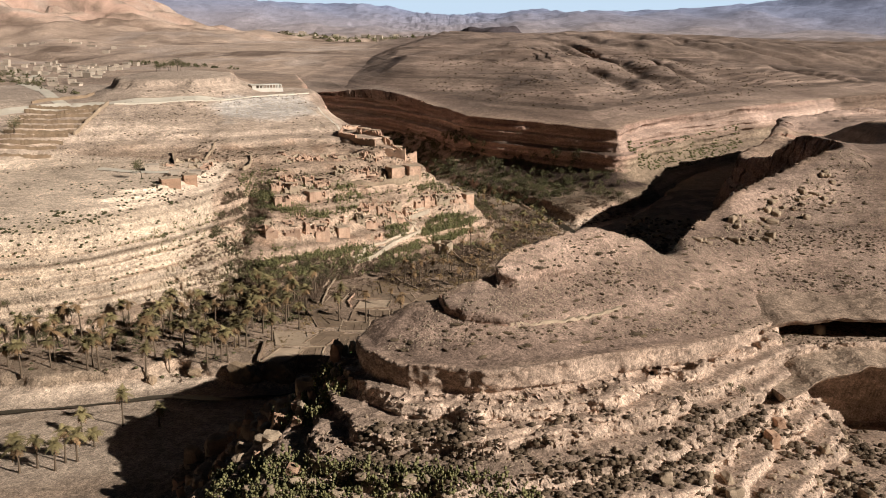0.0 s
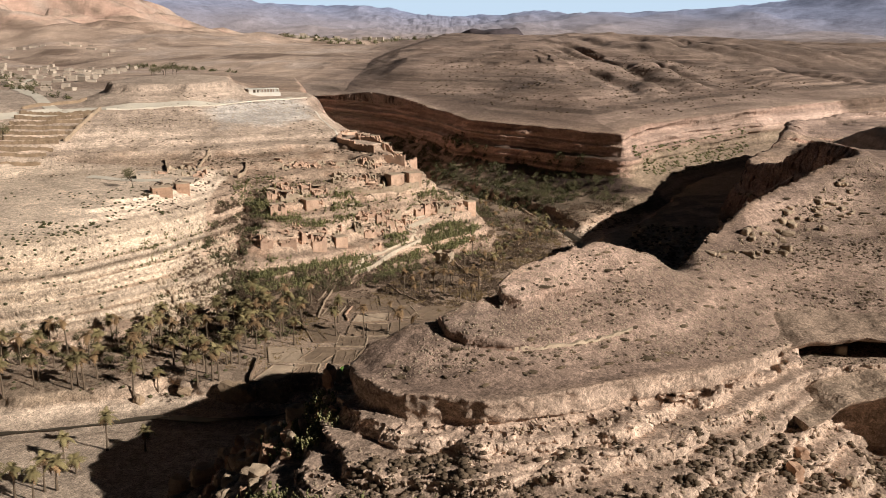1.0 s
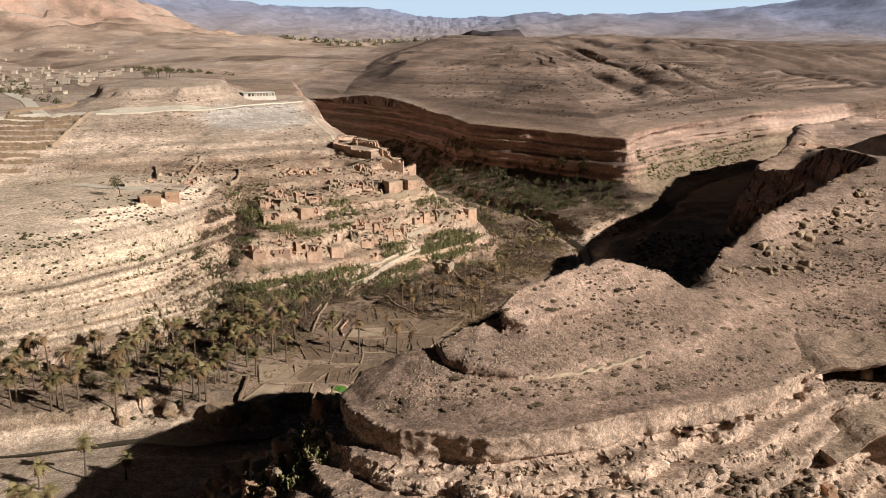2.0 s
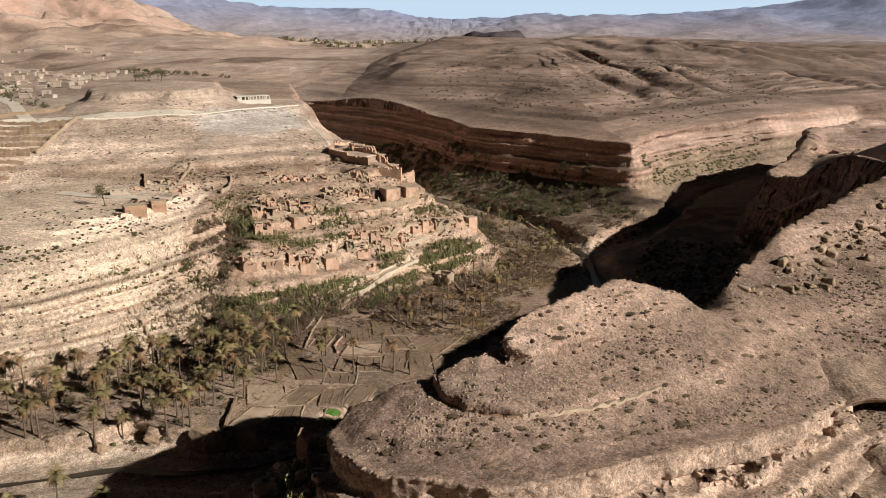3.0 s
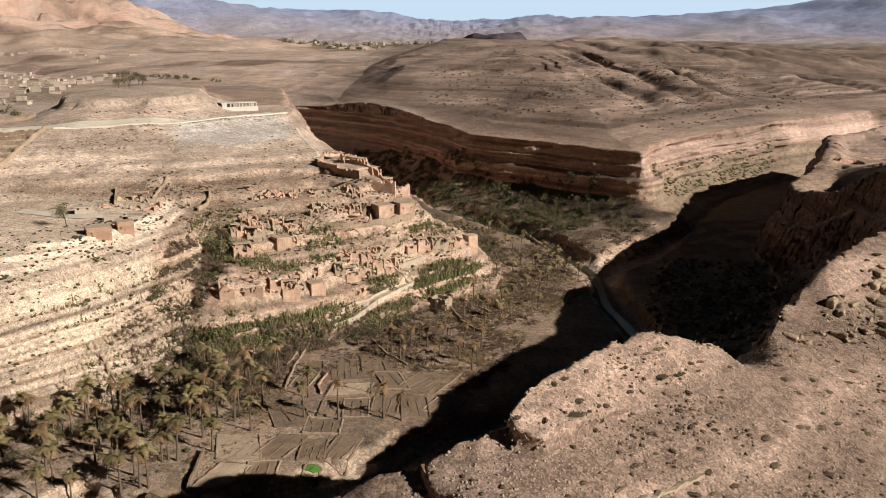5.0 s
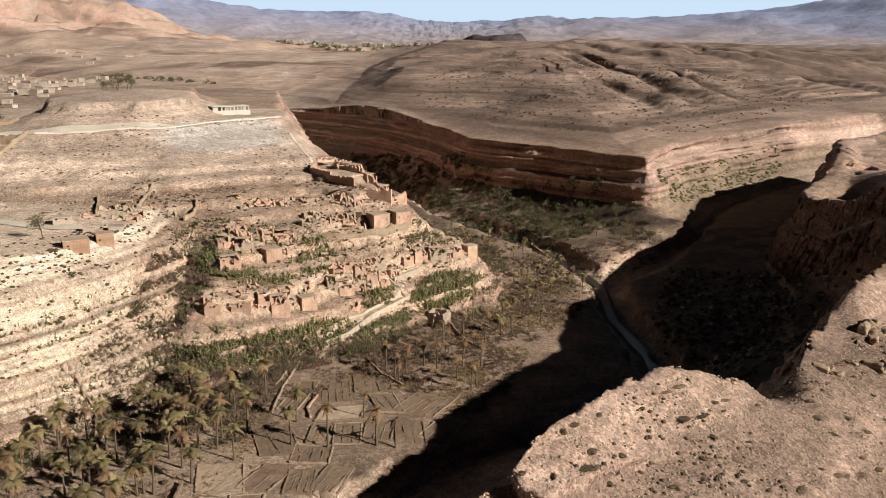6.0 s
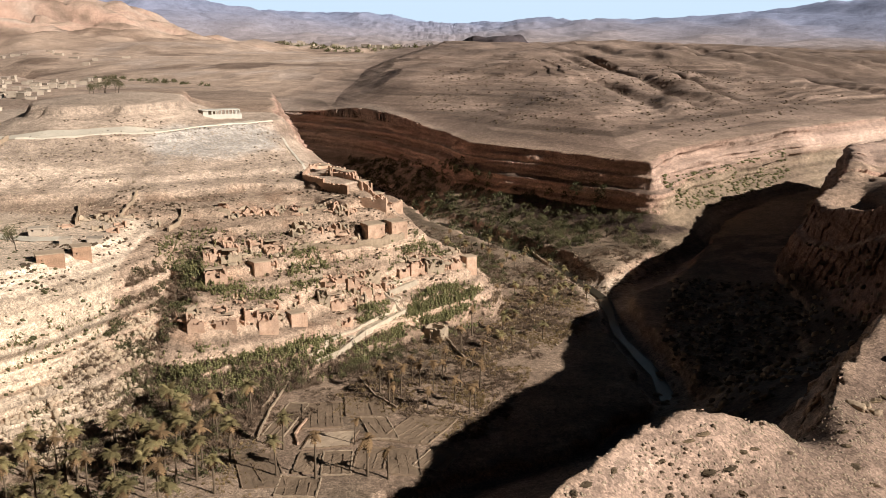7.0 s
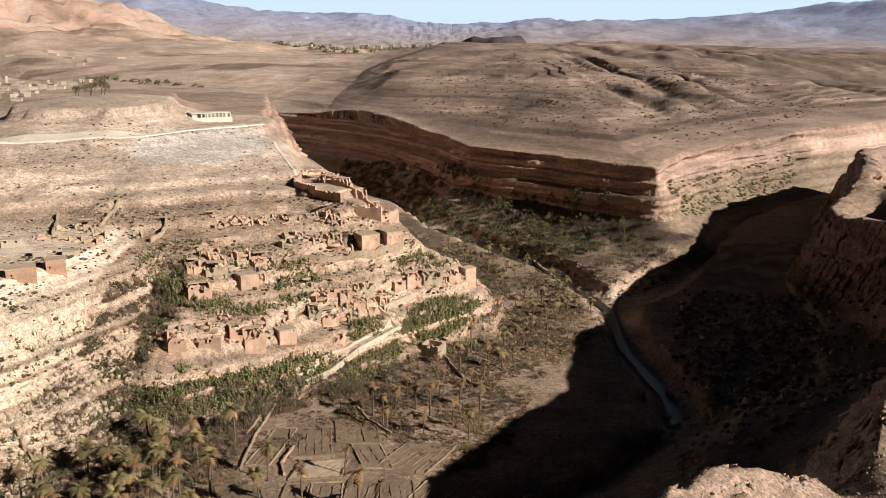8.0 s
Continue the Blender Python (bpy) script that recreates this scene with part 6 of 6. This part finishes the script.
for x, y, sx, sy, sz in ((-47.5, 78.2, 4.6, 3.0, 3.6), (-39.5, 78.6, 3.4, 2.3, 2.9), (-60, 79.5, 2.2, 1.5, 1.6), (-70, 77.5, 2.0, 1.3, 1.4)):
    form = rock_form(int(300 + x), ICO3, 0.2)
    wild = form[0] * (1 + 0.25 * noise3(form[0][:, 0] * 4, form[0][:, 1] * 4, form[0][:, 2] * 2, 9)[:, None])
    boulder(x, y, sx, sy, sz, RNG.uniform(-20, 20), 0, "eroded brown earth mound on the river bank", mesh_of("boulder", (wild, form[1]), M_EARTH), "bank mounds")
for x, y in in_poly(100, [(-38, 66), (-20, 65), (-15, 59), (-17, 50), (-28, 42), (-42, 42), (-48, 54)], 92, 1.1):
    s0 = RNG.uniform(0.6, 1.9)
    boulder(x, y, s0 * RNG.uniform(0.7, 1.2), s0 * RNG.uniform(0.7, 1.2), s0 * RNG.uniform(0.8, 1.6), RNG.uniform(0, 360), RNG.uniform(-30, 30), "jagged reddish rock on the shaded flank of the mesa", RED_BLOCK if RNG.random() < 0.4 else None)


def ledge(line, out, inside, thick, colour, label, seed):
    """A hard bed of rock that juts out over a hollow: a rough slab along a line."""
    r = np.random.default_rng(seed)
    pts = np.array(along(line, 0.5))
    tang = np.gradient(pts, axis=0)
    tang /= np.hypot(tang[:, 0], tang[:, 1])[:, None]
    inn = np.column_stack([-tang[:, 1], tang[:, 0]])
    deep = pts + inn * (inside + 0.4)
    n = len(pts)
    back = np.convolve(np.pad(land(deep[:, 0], deep[:, 1]), 6, mode="edge"), np.full(13, 1 / 13), "valid")
    back = back - 0.35 - 1.6 * (1 - smooth(0, 9, np.arange(n) * 0.5) * smooth(0, 9, (n - 1 - np.arange(n)) * 0.5))
    rag = 0.5 * fbm(pts[:, 0], pts[:, 1], 4, 3, seed)
    offs = [-out, -out * 0.97] + [-out * 0.5 + (inside + out * 0.5) * j / 12 for j in range(13)]
    s, cols = Shape(), 2 * len(offs)
    for i in range(n):
        for o in offs:
            p = pts[i] + inn[i] * (o + (rag[i] if o < 0 else 0))
            s.v.append(Vector((p[0], p[1], back[i] - 0.16 * (inside - o) - (0.35 if o == -out else 0) + 0.35 * fbm(p[:1], p[1:], 3, 3, seed)[0])))
        for o in offs[::-1]:
            p = pts[i] + inn[i] * (o + (rag[i] + 0.25 if o < 0 else 0))
            s.v.append(Vector((p[0], p[1], back[i] - 0.16 * (inside - o) - thick * (0.75 + 0.5 * max(o, 0) / inside) + 0.3 * noise2(p[:1] * 0.5, p[1:] * 0.5, seed + 1)[0])))
        if i:
            k = i * cols
            s.f += [(k - cols + j, k - cols + (j + 1) % cols, k + (j + 1) % cols, k + j) for j in range(cols)]
    s.f += [tuple(range(cols))[::-1], tuple(range((n - 1) * cols, n * cols))]
    s.v = [Vector(tuple(float(c) for c in site(*p))) for p in s.v]
    me = s.mesh("rock_ledge", M_GROUND)
    col = me.attributes.new("tone", "FLOAT_COLOR", "POINT")
    col.data.foreach_set("color", np.tile(np.array([*(0.62 * v for v in colour), 1.0], np.float32), len(me.vertices)))
    return tagged(new("cliff_ledge", me), label, "rock ledge", kind="structure")


ledge([(57.5, 63.2), (60, 64.5), (68, 65.9), (75, 67), (85, 66.6), (95, 66), (112, 62.2)], 0.8, 7.4, 1.4, (0.40, 0.288, 0.215), "thick tan rock ledge jutting over a dark hollow", 401)
ledge([(56, 53.6), (60, 55.4), (66, 57.6), (75, 59.8), (88, 60.6), (100, 59)], 1.6, 3.2, 1.3, (0.45, 0.33, 0.245), "pale rock ledge jutting over a deep alcove", 402)
s = Shape()
s.tube([(0, 0, -0.5), (0, 0, 0.6), (0.05, 0, 1.6)], [1.15, 1.1, 1.0], 14)
granary = tagged(new("granary", s.mesh("granary", M_STONE, True)), "round stone store under the rock overhang", "granary")
granary.matrix_world = pose(*spot(73.5, 67.4))


# ---- the road, the lookout and the terraces above the village ----
def road(pts, width, label):
    s, line = Shape(), []
    for (ax, ay), (bx, by) in zip(pts, pts[1:]):
        n = max(2, int(math.hypot(bx - ax, by - ay) / 2))
        line += [(ax + (bx - ax) * t / n, ay + (by - ay) * t / n) for t in range(n)]
    for i, (x, y) in enumerate(line):
        (px, py), (qx, qy) = line[max(i - 1, 0)], line[min(i + 1, len(line) - 1)]
        d = Vector((qx - px, qy - py, 0)).normalized()
        row = on_ground([(x - d.y * w, y + d.x * w) for w in (width / 2, width / 6, -width / 6, -width / 2)])
        s.v += [Vector((q[0], q[1], q[2] + 0.15)) for q in row]
        if i:
            k = 4 * i
            s.f += [(k - 4 + j, k - 3 + j, k + 1 + j, k + j) for j in range(3)]
    return tagged(new("road", s.mesh("road", M_ROAD)), label, "road", kind="structure")


road([(-175, 172), (-150, 178), (-131, 181.5), (-108, 186), (-90, 190.5), (-76, 203), (-66, 210)], 4.2, "pale gravel road along the hillside")
road([(-150, 178), (-166, 193), (-182, 209), (-215, 235), (-262, 300)], 4.0, "pale road up to the upper village")
road([(-40, 176), (-46, 186), (-52, 196), (-58, 206)], 0.8, "narrow pale footpath along the spur")
road([(-116, 142), (-104, 139), (-95, 137.5), (-88, 138.5)], 2.4, "pale dusty track to the cliff houses")
stone_wall([(-131, 179.4), (-112, 183), (-92, 187), (-78, 199), (-66, 207), (-61.6, 209.5)], 0.5, 0.5, "low pale parapet along the road edge", M_ROAD, 31, ragged=0.1)


def pavilion():
    """The white lookout building: a flat slab over a row of posts, a closed room and a parapet."""
    ob = new("lookout_building")
    x, y, z = spot(-82, 213)
    ob.matrix_world = pose(x, y, z + 0.4, 0, 0, 28)
    tagged(ob, "white flat-roofed lookout building with a pillared terrace", "building")
    part("room", Shape().box((-7, 0, -1.5), (-2, 5, 2.5)), M_WHITE, ob)
    part("roof", Shape().box((-7.5, -0.5, 2.5), (7, 5.4, 2.8)), M_WHITE, ob)
    part("terrace_slab", Shape().box((-7.5, -1.5, -1.5), (7.4, 5.4, 0.25)), M_WHITE, ob)
    for k in range(7):
        part("pillar", Shape().box((-1.6 + k * 1.4, -0.3, 0.25), (-1.25 + k * 1.4, 0.05, 2.5)), M_WHITE, ob)
    for k in range(4):
        part("pillar", Shape().box((6.4, 0.8 + k * 1.3, 0.25), (6.75, 1.15 + k * 1.3, 2.5)), M_WHITE, ob)
    part("parapet", Shape().box((-7.5, -1.5, 0.25), (7.4, -1.3, 1.15)), M_WHITE, ob)
    part("doorway", Shape().box((-5, -0.06, 0.25), (-3.8, 0.04, 2.4)), M_DARK, ob)
    part("window", Shape().box((-3.2, -0.05, 1.1), (-2.4, 0.03, 2.2)), M_DARK, ob)
    return ob


pavilion()
for k in range(10):
    t = k / 9
    y0 = 151 + 26 * t
    stone_wall([(-134.5 - 5 * (1 - t), y0 + 0.8), (-146 - 6 * (1 - t), y0 - 0.4), (-162, y0 - 1.0)], 1.3, 0.5, "dry-stone terrace wall on the slope", M_EARTH, seed=200 + k, group="hillside terrace walls")
stone_wall([(-133.2, 179.5), (-135.6, 169.5), (-137, 162)], 1.3, 0.8, "tall stone flank wall of the terraces", seed=220, group="hillside terrace walls")
for k in range(12):
    t = k / 11
    stone_wall([(-150 - 9 * t, 196 - 9 * t), (-156 - 9 * t, 190 - 9 * t)], 1.2, 0.6, "dry-stone terrace wall below the road", M_EARTH, seed=230 + k, group="roadside terrace walls")

r_ = np.random.default_rng(99)
for k, (x, y) in enumerate(in_poly(95, [(-190, 222), (-172, 222), (-215, 300), (-240, 380), (-340, 420), (-420, 400), (-330, 300)], 97, 5.0)):
    w = r_.uniform(2.8, 5.5)
    house(x, y, w, r_.uniform(2.8, 4.6), r_.uniform(1.6, 3.0), r_.uniform(-20, 20), True, 0.05, 300 + k, M_BLOCK, "plain flat-roofed cement house of the upper village", 1, "upper village houses", True)
patch("scrub", CLUMPS, 110, [(-170, 205), (-160, 200), (-215, 250), (-300, 330), (-320, 320), (-240, 245)], 98, 1.0, 2.4, M_LEAF, "dark green trees between the upper village houses", "trees", squash=(0.8, 1.3))
for k, (x, y) in enumerate(in_poly(14, [(-780, 700), (-420, 640), (-400, 760), (-740, 860)], 96, 14)):
    house(x, y, r_.uniform(7, 14), r_.uniform(5, 8), r_.uniform(2.2, 4), r_.uniform(-20, 20), True, 0.05, 400 + k, M_BLOCK, "long pale building on the open plain", 1, "buildings of the plain", True)
for k, (x, y) in enumerate(in_poly(60, [(-640, 1500), (-420, 1350), (-120, 1250), (-100, 1500), (-330, 1800), (-700, 1900)], 95, 20)):
    house(x, y, r_.uniform(10, 20), r_.uniform(9, 14), r_.uniform(6, 14), r_.uniform(-20, 20), True, 0.05, 500 + k, M_BLOCK, "pale block of flats in the far town", 1, "far town buildings", True)
patch("scrub", CLUMPS, 420, [(-600, 1450), (-250, 1150), (-60, 1050), (0, 1200), (-150, 1500), (-400, 1800)], 94, 4, 10, M_LEAF, "dark groves round the far town", "trees", squash=(0.6, 1.2))
patch("scrub", CLUMPS, 150, [(-108, 318), (-160, 341), (-213, 358), (-278, 394), (-275, 412), (-205, 385), (-126, 360), (-96, 342)], 93, 1.2, 2.8, M_LEAF, "dark trees along the upper canyon", "trees", squash=(0.7, 1.2))
patch("scrub", CLUMPS, 1000, [(14, 205), (45, 190), (62, 198), (72, 222), (30, 237), (5, 262), (-25, 296), (-60, 318), (-66, 306), (-26, 262)], 92, 1.0, 2.6, M_LEAF, "dense dark thicket below the far cliff", "trees", squash=(0.7, 1.2))
